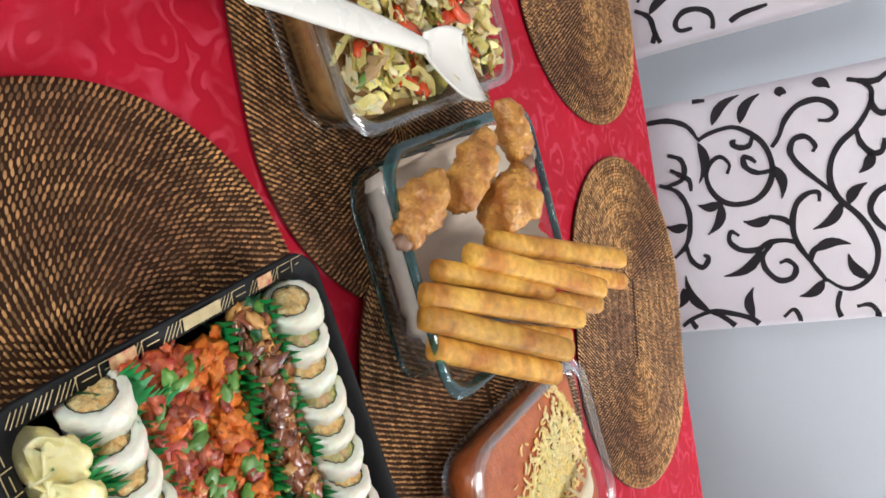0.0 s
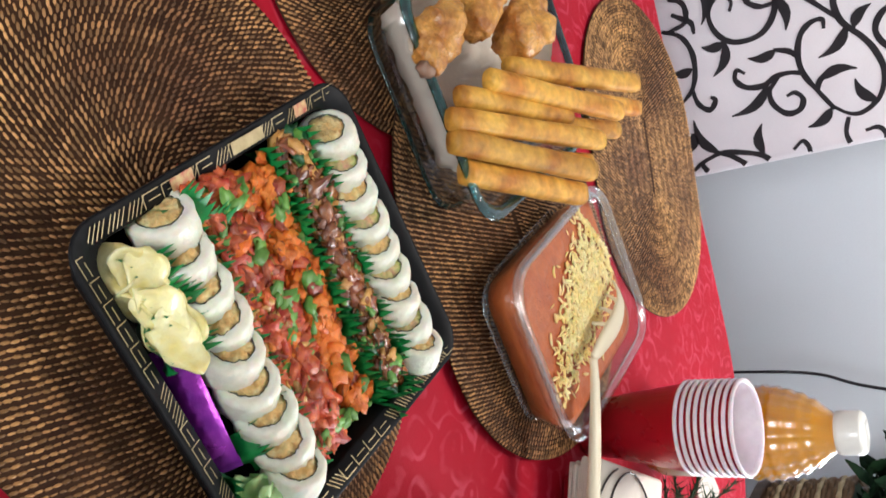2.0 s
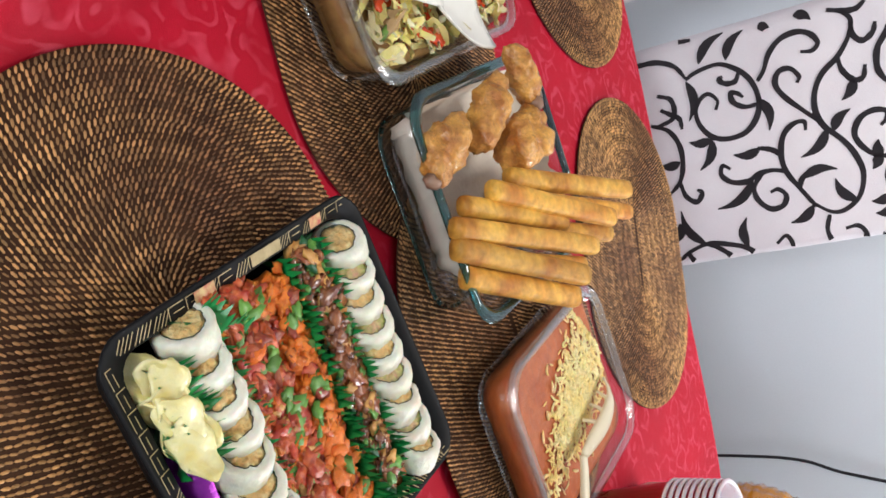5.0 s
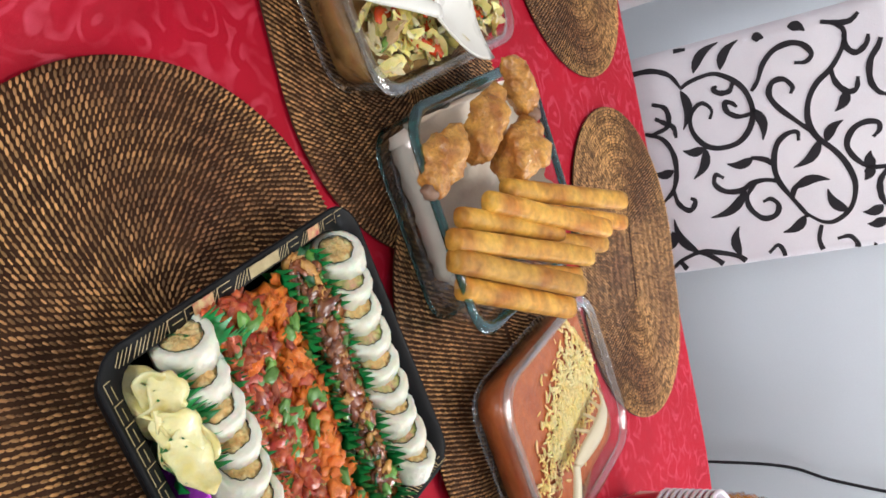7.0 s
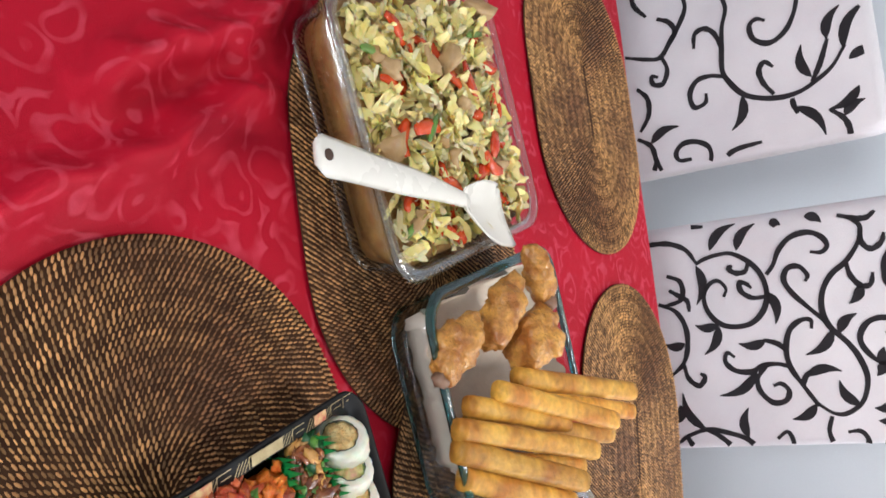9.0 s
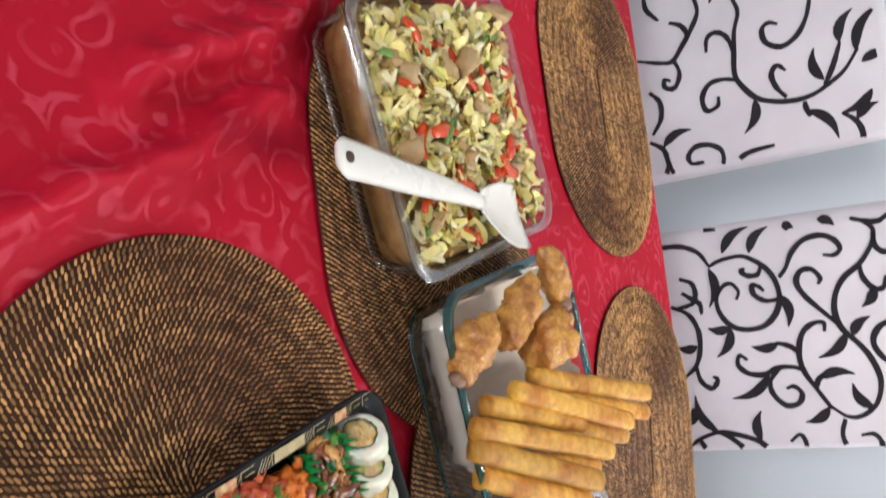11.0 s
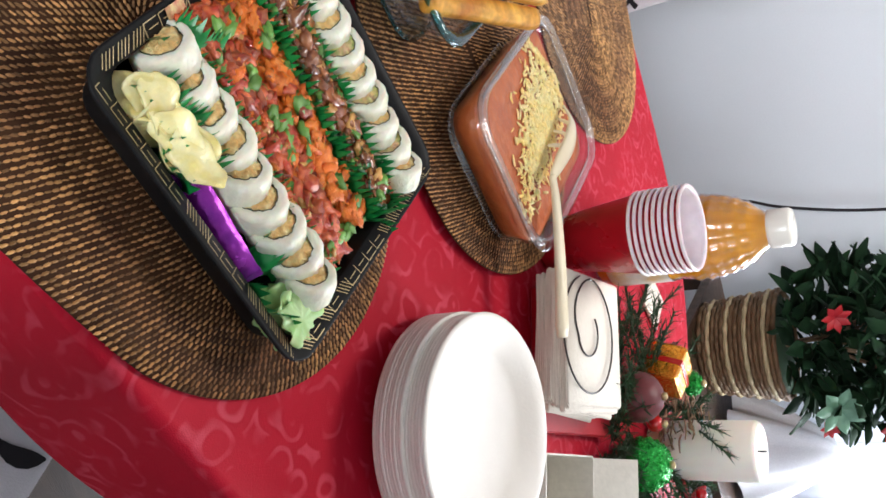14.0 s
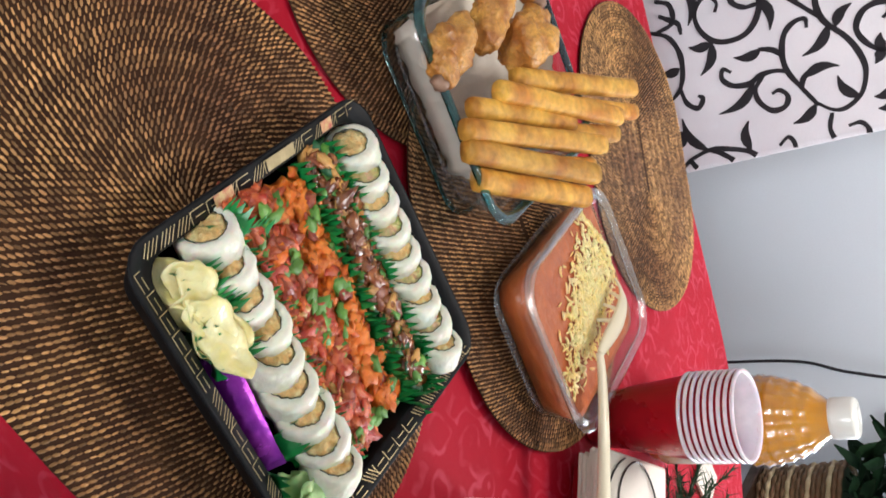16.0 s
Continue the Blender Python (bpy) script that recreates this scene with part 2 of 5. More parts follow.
# ---- room ----
def room():
    x0, x1, y0, y1, h = -2.4, 3.2, -2.6, 2.2, 2.5
    t = 0.12
    tagged(part("floor", boxed(x0 - t, y0 - t, -0.1, x1 + t, y1 + t, 0), FLOORM, None, "dark brown wooden floor boards", smooth=False), kind="structure")
    tagged(part("ceiling", boxed(x0 - t, y0 - t, h, x1 + t, y1 + t, h + 0.1), CEIL, None, "plain white painted ceiling", smooth=False), kind="structure")
    tagged(part("wall_west", boxed(x0 - t, y0 - t, 0, x0, y1 + t, h), WALL, None, "grey-blue painted wall", smooth=False), kind="structure")
    tagged(part("wall_east", boxed(x1, y0 - t, 0, x1 + t, y1 + t, h), WALL, None, "grey-blue painted wall", smooth=False), kind="structure")
    tagged(part("wall_south", boxed(x0, y0 - t, 0, x1, y0, h), WALL, None, "grey-blue painted wall", smooth=False), kind="structure")
    bm = bmesh.new()
    wx0, wx1, wz0, wz1 = 1.85, 2.85, 0.75, 2.1
    box(bm, x0, y1, 0, wx0, y1 + t, h), box(bm, wx1, y1, 0, x1, y1 + t, h)
    box(bm, wx0, y1, 0, wx1, y1 + t, wz0), box(bm, wx0, y1, wz1, wx1, y1 + t, h)
    tagged(part("wall_north", bm, WALL, None, "grey-blue painted wall with a window opening", smooth=False), kind="structure")
    win = thing("window_1", "white framed window behind a sheer curtain", "window", Matrix(), kind="structure")
    f = bmesh.new()
    for a in ((wx0, wz0, wx0 + 0.06, wz1), (wx1 - 0.06, wz0, wx1, wz1), (wx0 + 0.06, wz0, wx1 - 0.06, wz0 + 0.06), (wx0 + 0.06, wz1 - 0.06, wx1 - 0.06, wz1),
              (2.325, wz0 + 0.06, 2.375, wz1 - 0.06)):
        box(f, a[0], y1 + 0.03, a[1], a[2], y1 + 0.08, a[3], 0.006)
    part("window_frame", f, WHITE_TRIM, win, smooth=False)
    for a, b in ((wx0 + 0.06, 2.325), (2.375, wx1 - 0.06)):
        part("pane", boxed(a, y1 + 0.052, wz0 + 0.06, b, y1 + 0.056, wz1 - 0.06), GLASS, win, smooth=False)
    part("window_sill", boxed(wx0 - 0.04, y1 - 0.06, wz0 - 0.03, wx1 + 0.04, y1 - 0.001, wz0, 0.005), WHITE_TRIM, win, smooth=False)
    tagged(part("baseboard", boxed(x0, y1 - 0.015, 0, x1, y1 - 0.001, 0.09, 0.003), WHITE_TRIM, None, "white painted baseboard", smooth=False), kind="structure")
    # the lamp above the table
    lamp = thing("ceiling_lamp", "ceiling lamp with a round metal canopy", "lamp", pose(0.62, 1.25, 2.5))
    part("canopy", lathe(bmesh.new(), [(0.07, 0), (0.07, -0.02), (0.012, -0.045), (0.012, -0.24)], 24), WHITE_TRIM, lamp)
    part("shade", lathe(bmesh.new(), [(0.02, -0.22), (0.29, -0.245), (0.30, -0.25), (0.30, -0.262), (0.285, -0.262), (0.28, -0.258), (0.02, -0.24)], 40), WHITE_TRIM, lamp)
    # black cable along the wall
    bm = bmesh.new()
    tube(bm, curve_points([(x, y1 - 0.006, z) for x, z in ((1.03, 0.1), (1.035, 0.47), (1.047, 0.64), (1.084, 0.754), (1.124, 0.975), (1.15, 1.4), (1.16, 2.3))]), 0.004, 6)
    solo("cable", bm, PRINT, "thin black cable running up the wall", "cable")


# ---- table ----
ZT = 0.75


def outline(k):
    """The table's edge at 0..1 round: straight behind, an oval end, and a near edge that swings away."""
    a = 2 * math.pi * k
    c, s = math.cos(a), math.sin(a)
    if c >= 0:
        x0, ax, n = (0.62, 0.53, 2.0) if s >= 0 else (-0.12, 1.27, 1.75)
    else:
        x0, ax, n = (-0.55, 0.55, 2.0) if s >= 0 else (-0.55, 0.55, 2.0)
    b = 0.552 if s >= 0 else 0.575
    x = x0 + ax * math.copysign(abs(c) ** (2 / n), c)
    y = 0.758 + b * math.copysign(abs(s) ** (2 / n), s)
    return x, y


def table_edge(count):
    dense = [outline(i / 4000) for i in range(4000)]
    pts = []
    # even steps round the edge, the straight stretches included
    loop = dense + [dense[0]]
    seg = [math.dist(a, b) for a, b in zip(loop, loop[1:])]
    total, goal, run, i = sum(seg), 0.0, 0.0, 0
    for k in range(count):
        goal = total * k / count
        while run + seg[i] < goal:
            run += seg[i]
            i += 1
        f = (goal - run) / seg[i]
        pts.append((loop[i][0] + (loop[i + 1][0] - loop[i][0]) * f, loop[i][1] + (loop[i + 1][1] - loop[i][1]) * f))
    return pts


def fold(x, y):
    """Creases in the cloth where it is not weighed down."""
    h = 0.0
    for ax, ay, bx, by, w, t in ((0.062, 0.235, -0.062, 0.485, 0.011, 0.030), (-0.052, 0.35, -0.152, 0.535, 0.011, 0.027),
                                 (-0.12, 0.22, -0.21, 0.36, 0.014, 0.012)):
        dx, dy = bx - ax, by - ay
        l2 = dx * dx + dy * dy
        u = ((x - ax) * dx + (y - ay) * dy) / l2
        off = ((x - ax) * dy - (y - ay) * dx) / math.sqrt(l2) + 0.004 * math.sin(u * 9) + 0.002 * math.sin(u * 31)
        w *= 1.7 if off > 0 else 1.0
        if -0.15 < u < 1.1:
            h += t * math.exp(-(off / w) ** 2) * min(1, (u + 0.15) * 5) * min(1, (1.1 - u) * 5)
    return h + 0.0006 * noise.noise(Vector((x * 9, y * 9, 0)))


def table():
    t = thing("dining_table", "oval wooden dining table under a red cloth", "table", Matrix())
    edge = [(0.28 + (x - 0.28) * 0.99, 0.758 + (y - 0.758) * 0.99) for x, y in table_edge(120)]
    bm = bmesh.new()
    loft(bm, [[(x, y, ZT - 0.035) for x, y in edge], [(x, y, ZT - 0.004) for x, y in edge]], True, True)
    part("tabletop", bm, WOOD, t, smooth=False)
    for x, y in ((-0.7, 0.45), (-0.7, 1.05), (0.75, 0.72), (0.65, 1.05)):
        part("leg", lathe(bmesh.new(), [(0.025, 0), (0.03, 0.1), (0.04, 0.5), (0.045, ZT - 0.036)], 14, (x, y, 0)), WOOD, t)
    # cloth: top, rounded edge, hanging skirt with folds
    n = 900
    edge = table_edge(n)
    cx, cy = 0.1, 0.70
    rings = []
    for k in range(190):
        s = 0.01 + 0.985 * k / 189
        rings.append([(cx + (x - cx) * s, cy + (y - cy) * s, ZT + fold(cx + (x - cx) * s, cy + (y - cy) * s)) for x, y in edge])
    nrm = []
    for i in range(n):
        (ax, ay), (bx, by) = edge[i - 1], edge[(i + 1) % n]
        d = math.hypot(bx - ax, by - ay)
        nrm.append(((by - ay) / d, -(bx - ax) / d))
    for j in range(12):
        drop = 0.004 + 0.126 * (j / 11) ** 1.3
        ring = []
        for i, (x, y) in enumerate(edge):
            w = 0.004 + 0.010 * (j / 11) * (0.5 + 0.5 * math.sin(i * 0.0952 + 1.6 * math.sin(i * 0.0317)))
            ring.append((x + nrm[i][0] * w, y + nrm[i][1] * w, ZT - drop + fold(x, y) * (1 - j / 11)))
        rings.append(ring)
    bm = loft(bmesh.new(), rings, True)
    solo("tablecloth", bm, RED_CLOTH, "red damask tablecloth, creased and hanging over the edge", "tablecloth")


# ---- woven placemats ----
def placemat_parts(owner, a, b, rng):
    core = a - b
    base = bmesh.new()
    ring = lambda r, zz: [((core if math.cos(q) > 0 else -core) * min(1, abs(math.cos(q)) * 6) + r * math.cos(q), r * math.sin(q), zz)
                          for q in (2 * math.pi * i / 96 for i in range(96))]
    loft(base, [ring(b - 0.004, 0.0), ring(b - 0.001, 0.0015), ring(b - 0.001, 0.0028), ring(b - 0.006, 0.0034)], True, True)
    part("base", base, WEAVE_BASE, owner)
    # stitches laid row by row round the oval
    verts, faces = [], []
    rows = int(b / 0.0044)
    shape = [(-1, 0, 0), (-0.45, 0.8, 0.15), (-0.45, -0.8, 0.15), (0.45, 0.8, 0.15), (0.45, -0.8, 0.15), (1, 0, 0), (-0.5, 0, 1), (0.5, 0, 1)]
    tris = [(0, 2, 6), (0, 6, 1), (1, 6, 7, 3), (2, 4, 7, 6), (3, 7, 5), (4, 5, 7)]
    for k in range(rows):
        r = b - 0.0035 - k * 0.0044
        if r < 0.003:
            break
        straight = 2 * core
        length = 2 * straight + 2 * math.pi * r
        count = max(8, int(length / 0.0047))
        for i in range(count):
            s = (i + 0.5 * (k % 2) + rng.uniform(-0.08, 0.08)) / count * length
            if s < straight:
                x, y, h = -core + s, -r, 0.0
            elif s < straight + math.pi * r:
                q = (s - straight) / r - math.pi / 2
                x, y, h = core + r * math.cos(q), r * math.sin(q), q + math.pi / 2
            elif s < 2 * straight + math.pi * r:
                x, y, h = core - (s - straight - math.pi * r), r, math.pi
            else:
                q = (s - 2 * straight - math.pi * r) / r + math.pi / 2
                x, y, h = -core + r * math.cos(q), r * math.sin(q), q + math.pi / 2
            h += 1.05 + rng.uniform(-0.15, 0.15)
            c, sn = math.cos(h), math.sin(h)
            o = len(verts)
            lz = 0.0029 + 0.0004 * math.sin(k * 1.35) + rng.uniform(-0.0003, 0.0004)
            for px, py, pz in shape:
                px, py = px * 0.0031, py * 0.00125
                verts.append((x + px * c - py * sn, y + px * sn + py * c, lz + pz * 0.0018))
            faces += [tuple(o + v for v in f) for f in tris]
    me = bpy.data.meshes.new("weave")
    me.from_pydata(verts, [], faces)
    me.materials.append(WEAVE)
    me.polygons.foreach_set("use_smooth", [True] * len(me.polygons))
    ob = new("weave", me)
    ob.parent = owner
    tagged(ob, "gold-flecked brown weave", kind="stuff")


def placemats():
    first = thing("placemat", "oval placemat of gold-brown coiled weave", "placemat", pose(0.271, 0.3925, ZT + 0.001, 0, 0, 21), "woven placemats")
    placemat_parts(first, 0.222, 0.172, random.Random(3))
    for x, y, z, r in ((-0.36, 0.47, 0.001, -8), (0.015, 0.685, 0.001, 2), (0.352, 0.765, 0.0062, 10), (0.323, 1.145, 0.001, -12), (-0.16, 1.125, 0.001, 2)):
        copy_thing(first, pose(x, y, ZT + z, 0, 0, r))


# ---- chairs ----
def scroll_print(owner, put, side, inside, pattern):
    """The printed scrolls: stems that thin out, curls and leaves, in millimetres from the middle of the back."""
    def ribbon(name, pts, w):
        left, right = [], []
        for i, p in enumerate(pts):
            d = (pts[min(i + 1, len(pts) - 1)] - pts[max(i - 1, 0)]).normalized()
            q = Vector((-d.y, d.x, 0))
            ww = w(i / (len(pts) - 1))
            left.append(put(p + q * ww)), right.append(put(p - q * ww))
        run = []
        for i in range(len(pts)):
            fits = i < len(pts) - 1 and all(inside(v) for v in (left[i], left[i + 1], right[i + 1], right[i]))
            if fits:
                run.append(i)
            elif run:
                bm = bmesh.new()
                idx = run + [run[-1] + 1]
                lv, rv = [bm.verts.new(left[k]) for k in idx], [bm.verts.new(right[k]) for k in idx]
                for k in range(len(idx) - 1):
                    bm.faces.new((lv[k], lv[k + 1], rv[k + 1], rv[k]))
                part(name, bm, PRINT, owner)
                run = []

    def stem(*pts):
        ribbon("printed_stem", curve_points([(side * x / 1000, z / 1000, 0) for x, z in pts], 7), lambda t: 0.0032 + 0.0020 * math.sin(math.pi * min(1, t * 1.05)) + 0.0004 * math.sin(t * 31))

    def leaf(a, b):
        a, b = Vector((side * a[0] / 1000, a[1] / 1000, 0)), Vector((side * b[0] / 1000, b[1] / 1000, 0))
        d = b - a
        q = Vector((-d.y, d.x, 0)) * 0.16
        ribbon("printed_leaf", [a + d * t + q * math.sin(math.pi * t) for t in (0, .12, .25, .4, .55, .7, .85, 1)],
               lambda t: 0.0010 + 0.0080 * math.sin(math.pi * t ** 0.8) ** 1.2)
    pattern(stem, leaf)


def scrolls_one(stem, leaf):
    stem((-182, -21), (-184, -4), (-181, 30), (-165, 60), (-138, 76))
    stem((-135, 75), (-143, 92), (-148, 117), (-147, 142), (-130, 168), (-107, 186), (-78, 194), (-52, 192), (-28, 179), (-12, 157), (-10, 125), (-21, 101), (-45, 85), (-72, 82), (-93, 94), (-99, 111), (-83, 124), (-67, 118))
    leaf((-132, 75), (-58, 67))
    stem((-60, 191), (-60, 169), (-73, 151), (-90, 149), (-88, 160), (-78, 169))
    stem((-125, 170), (-110, 161), (-110, 144), (-120, 133), (-124, 141))
    leaf((-69, 193), (-8, 202))
    stem((-100, 198), (-117, 212), (-143, 225), (-163, 247), (-168, 275), (-158, 296), (-140, 305), (-129, 294), (-132, 276))
    leaf((-158, 104), (-202, 157))
    leaf((-152, 152), (-197, 191))
    stem((-186, 344), (-166, 360), (-138, 353), (-108, 331), (-87, 304), (-60, 287), (-27, 281), (4, 289), (36, 314), (65, 329), (101, 336), (139, 324), (159, 298), (158, 275), (138, 250))
    stem((145, 254), (105, 232), (72, 216), (39, 213), (6, 223), (-10, 242), (-10, 260), (6, 260))
    stem((-2, 287), (-29, 263), (-61, 237), (-87, 226), (-107, 235), (-108, 254), (-91, 266), (-80, 261))
    leaf((141, 249), (166, 207))
    stem((73, 219), (65, 196), (66, 170), (76, 149), (72, 121), (55, 105), (38, 110), (47, 123))
    stem((67, 176), (88, 158), (112, 159), (134, 178), (132, 200), (115, 208), (101, 197), (104, 183))
    leaf((75, 158), (117, 86))
    stem((42, 213), (28, 200), (19, 176))
    leaf((20, 180), (22, 133))
    stem((-191, 327), (-181, 355), (-180, 372), (-190, 386))
    stem((-161, 359), (-136, 360), (-124, 373), (-134, 389), (-150, 395))
    stem((-106, 330), (-82, 334), (-62, 348), (-63, 363), (-83, 369))
    leaf((-65, 347), (-32, 325))
    leaf((18, 304), (-14, 335))
    leaf((10, 294), (52, 244))
    stem((105, 234), (92, 238), (80, 250))
    leaf((90, 241), (85, 298))
    leaf((146, 320), (101, 292))
    stem((-155, 418), (-128, 407), (-105, 391), (-73, 386), (-51, 394), (-42, 406))
    leaf((-138, 410), (-104, 415))
    stem((80, 395), (75, 362), (53, 341), (29, 334), (6, 346), (-3, 367), (2, 386), (15, 386), (25, 375))
    stem((83, 389), (103, 374), (131, 372), (149, 380))
    leaf((145, 372), (152, 340))
    leaf((168, 373), (174, 343))
    leaf((72, 362), (97, 351))
    leaf((78, 369), (48, 368))
    stem((163, 272), (191, 264), (219, 273), (233, 293), (226, 315), (207, 323), (191, 313), (192, 293))
    leaf((215, 320), (213, 353))
    leaf((234, 336), (211, 362))
    stem((202, -1), (189, 20), (179, 56), (186, 91), (198, 123), (216, 143), (226, 169), (226, 194), (207, 203), (188, 195), (200, 177))
    leaf((179, 53), (108, 18))
    leaf((196, 128), (142, 134))
    stem((179, 53), (193, 77), (211, 95), (225, 101), (221, 78))
    stem((188, 14), (206, 23), (220, 36))
    stem((-66, -6), (-49, 25), (-17, 40), (20, 39), (52, 27), (73, 3))
    stem((52, 27), (81, 33), (96, 51), (81, 64), (73, 56))
    leaf((14, 35), (12, -5))
    stem((-119, 17), (-107, 40), (-84, 44), (-68, 35), (-61, 2))
    stem((-91, 18), (-77, 37), (-66, 50), (-46, 51))
    leaf((-17, 99), (-19, 59))
    leaf((-16, 100), (38, 69))
    leaf((-192, 215), (-188, 234))
    leaf((-197, 275), (-182, 301))
    stem((-213, 30), (-209, 60), (-205, 98))
    leaf((131, 10), (167, -3))


def scrolls_two(stem, leaf):
    stem((-128, 119), (-97, 122), (-64, 104), (-39, 85), (-14, 63), (-17, 36), (-32, -6))
    stem((-92, 66), (-79, 88), (-57, 97), (-36, 84))
    stem((-13, 66), (14, 73), (39, 61), (36, 43), (20, 41), (24, 54))
    stem((-160, 23), (-131, 25), (-102, 46))
    stem((-105, 188), (-75, 195), (-40, 184), (1, 178), (43, 174), (69, 184), (97, 205), (112, 235), (119, 271), (115, 303), (102, 330), (84, 357), (51, 382))
    leaf((57, 379), (-20, 426))
    stem((1, 178), (-32, 169), (-47, 151), (-40, 133), (-13, 128))
    stem((54, 173), (47, 151), (50, 125), (73, 109), (100, 114), (96, 135), (78, 139))
    leaf((99, 202), (160, 176))
    stem((-62, 319), (-30, 309), (0, 289), (13, 261), (-2, 236), (-28, 232), (-38, 245), (-31, 260))
    stem((110, 257), (86, 242), (61, 237), (46, 248), (59, 262))
    leaf((94, 322), (31, 313))
    stem((103, 322), (73, 339), (32, 356))
    leaf((32, 355), (-23, 383))
    stem((125, 286), (136, 286), (155, 291))
    leaf((142, 287), (205, 331))
    leaf((129, 394), (160, 341))
    stem((160, 343), (183, 364), (212, 369), (237, 358))
    leaf((177, 365), (155, 400))
    stem((37, 9), (61, 27), (95, 25), (124, 5))
    stem((137, -3), (157, 22), (189, 29), (223, 42))
    leaf((152, 23), (129, 80))
    stem((183, 30), (212, 17), (213, -8))
    stem((198, 96), (196, 73), (180, 68), (165, 84), (167, 110), (182, 130), (206, 131), (224, 115))
    stem((222, 42), (230, 83), (227, 115), (223, 152), (237, 200))
    stem((226, 135), (199, 173), (193, 225))
    stem((228, 262), (221, 281), (240, 309))
    leaf((78, 385), (72, 431))
    stem((237, 358), (238, 382), (228, 398))
    leaf((96, 425), (36, 441))
    stem((-164, 250), (-131, 272), (-113, 307), (-62, 319))
    stem((-128, 119), (-170, 108), (-194, 75), (-180, 42), (-160, 23))
    stem((-105, 188), (-153, 176), (-196, 194), (-207, 229), (-164, 250))
    leaf((-157, 147), (-107, 146))
    stem((-64, 380), (-81, 412), (-54, 441), (-13, 444))
    leaf((-63, 350), (-119, 338))


def chair_parts(owner, side, lift, pattern):
    w, th = 0.215, 0.035
    z0, z1 = 0.40, 1.085
    back = bmesh.new()
    rings = []
    for y, inset in ((-th, 0.012), (-th + 0.006, 0.003), (-th + 0.014, 0), (th - 0.014, 0), (th - 0.006, 0.003), (th, 0.012)):
        rings.append([(x, y, z) for x, z, _ in [(p[0], (z0 + z1) / 2 + p[1], 0) for p in rrect(w - inset, (z1 - z0) / 2 - inset, 0.022, 0)]])
    loft(back, rings, True, True)
    for v in back.verts:
        k = (v.co.z - z0) / (z1 - z0)
        v.co.x *= 1.0 - 0.03 * k
        v.co.y += 0.03 * k
        v.co.y += 0.003 * noise.noise(Vector((v.co.x * 9, v.co.z * 7, side)))
    cover = part("back_cover", back, COVER, owner, "white cover printed with black scrolls")

    def put(p):
        z = 0.656 + p.y + lift
        return Vector((p.x * (1.0 - 0.03 * (z - z0) / (z1 - z0)), -th - 0.0015 + 0.03 * (z - z0) / (z1 - z0), z))
    scroll_print(cover, put, side, lambda v: abs(v.x) < w - 0.006 and 0.5 < v.z < z1 - 0.012, pattern)
    seat = bmesh.new()
    loft(seat, [[(x, y - 0.235, z) for x, y, _ in rrect(0.21 - i, 0.20 - i, 0.03, 0)] for z, i in
                ((0.36, 0.004), (0.40, 0), (0.47, 0), (0.483, 0.006), (0.488, 0.018))], True, True)
    cover = part("seat_cover", seat, COVER, owner, "white cover printed with black scrolls")
    scroll_print(cover, lambda p: Vector((p.x, -0.40 + p.y * 0.95, 0.4895)), -side, lambda v: abs(v.x) < 0.20 and -0.415 < v.y < -0.06, pattern)
    for x in (-0.18, 0.18):
        for y in (-0.40, 0.0):
            part("leg", boxed(x - 0.02, y - 0.02, 0, x + 0.02, y + 0.02, 0.362, 0.003), WOOD, owner, smooth=False)


def chairs():
    lab = "upholstered dining chair in a white cover with black scrolls"
    g = "chairs round the table"
    chair_parts(thing("dining_chair", lab, "chair", pose(0.206, 1.617, 0, 0, 0, 0), g), 1.0, 0.0, scrolls_one)
    chair_parts(thing("dining_chair", lab, "chair", pose(-0.322, 1.617, 0, 0, 0, 0), g), 1.0, 0.0, scrolls_two)
    near = thing("dining_chair", lab, "chair", pose(0.457, -0.018, 0, 0, 0, 205), g)
    chair_parts(near, 1.0, 0.02, scrolls_one)


# ---- glass dishes ----
def glass_dish(label, m, w, d, h, rim_mat, r=0.03):
    t = thing("glass_dish", label, "dish", m, "glass baking dishes")
    b = 0.012
    out = [rrect(w - b - 0.006, d - b - 0.006, r, 0.0), rrect(w - b, d - b, r, 0.004), rrect(w - 0.006, d - 0.006, r, h * 0.6), rrect(w - 0.003, d - 0.003, r, h - 0.006)]
    inn = [rrect(w - 0.009, d - 0.009, r - 0.004, h - 0.006), rrect(w - 0.012, d - 0.012, r - 0.004, h * 0.6), rrect(w - b - 0.008, d - b - 0.008, r - 0.004, 0.009), rrect(w - b - 0.018, d - b - 0.018, r - 0.006, 0.006)]
    part("body", loft(bmesh.new(), out + inn, True, True), GLASS, t)
    rim = bmesh.new()
    rings = []
    for i in range(9):
        a = 2 * math.pi * i / 8
        rings.append(rrect(w - 0.0035 + 0.0050 * math.cos(a), d - 0.0035 + 0.0050 * math.cos(a), r, h - 0.003 + 0.0036 * math.sin(a)))
    part("rim", loft(rim, rings), rim_mat, t, "rounded glass rim")
    foot = bmesh.new()
    rings = [rrect(w - b - 0.002 + 0.002 * math.cos(q), d - b - 0.002 + 0.002 * math.cos(q), r, 0.003 + 0.0022 * math.sin(q)) for q in (2 * math.pi * i / 6 for i in range(7))]
    part("foot", loft(foot, rings), rim_mat, t, "thick glass foot edge")
    return t


SALAD = pose(-0.052, 0.657, 0.7575, 0, 0, 15)
CHICKEN = pose(0.1865, 0.7215, 0.7625, 0, 0, 12)
BEANS = pose(0.425, 0.768, 0.7625, 0, 0, 13)
SUSHI = pose(0.314, 0.430, 0.7565, 0, 0, 15)


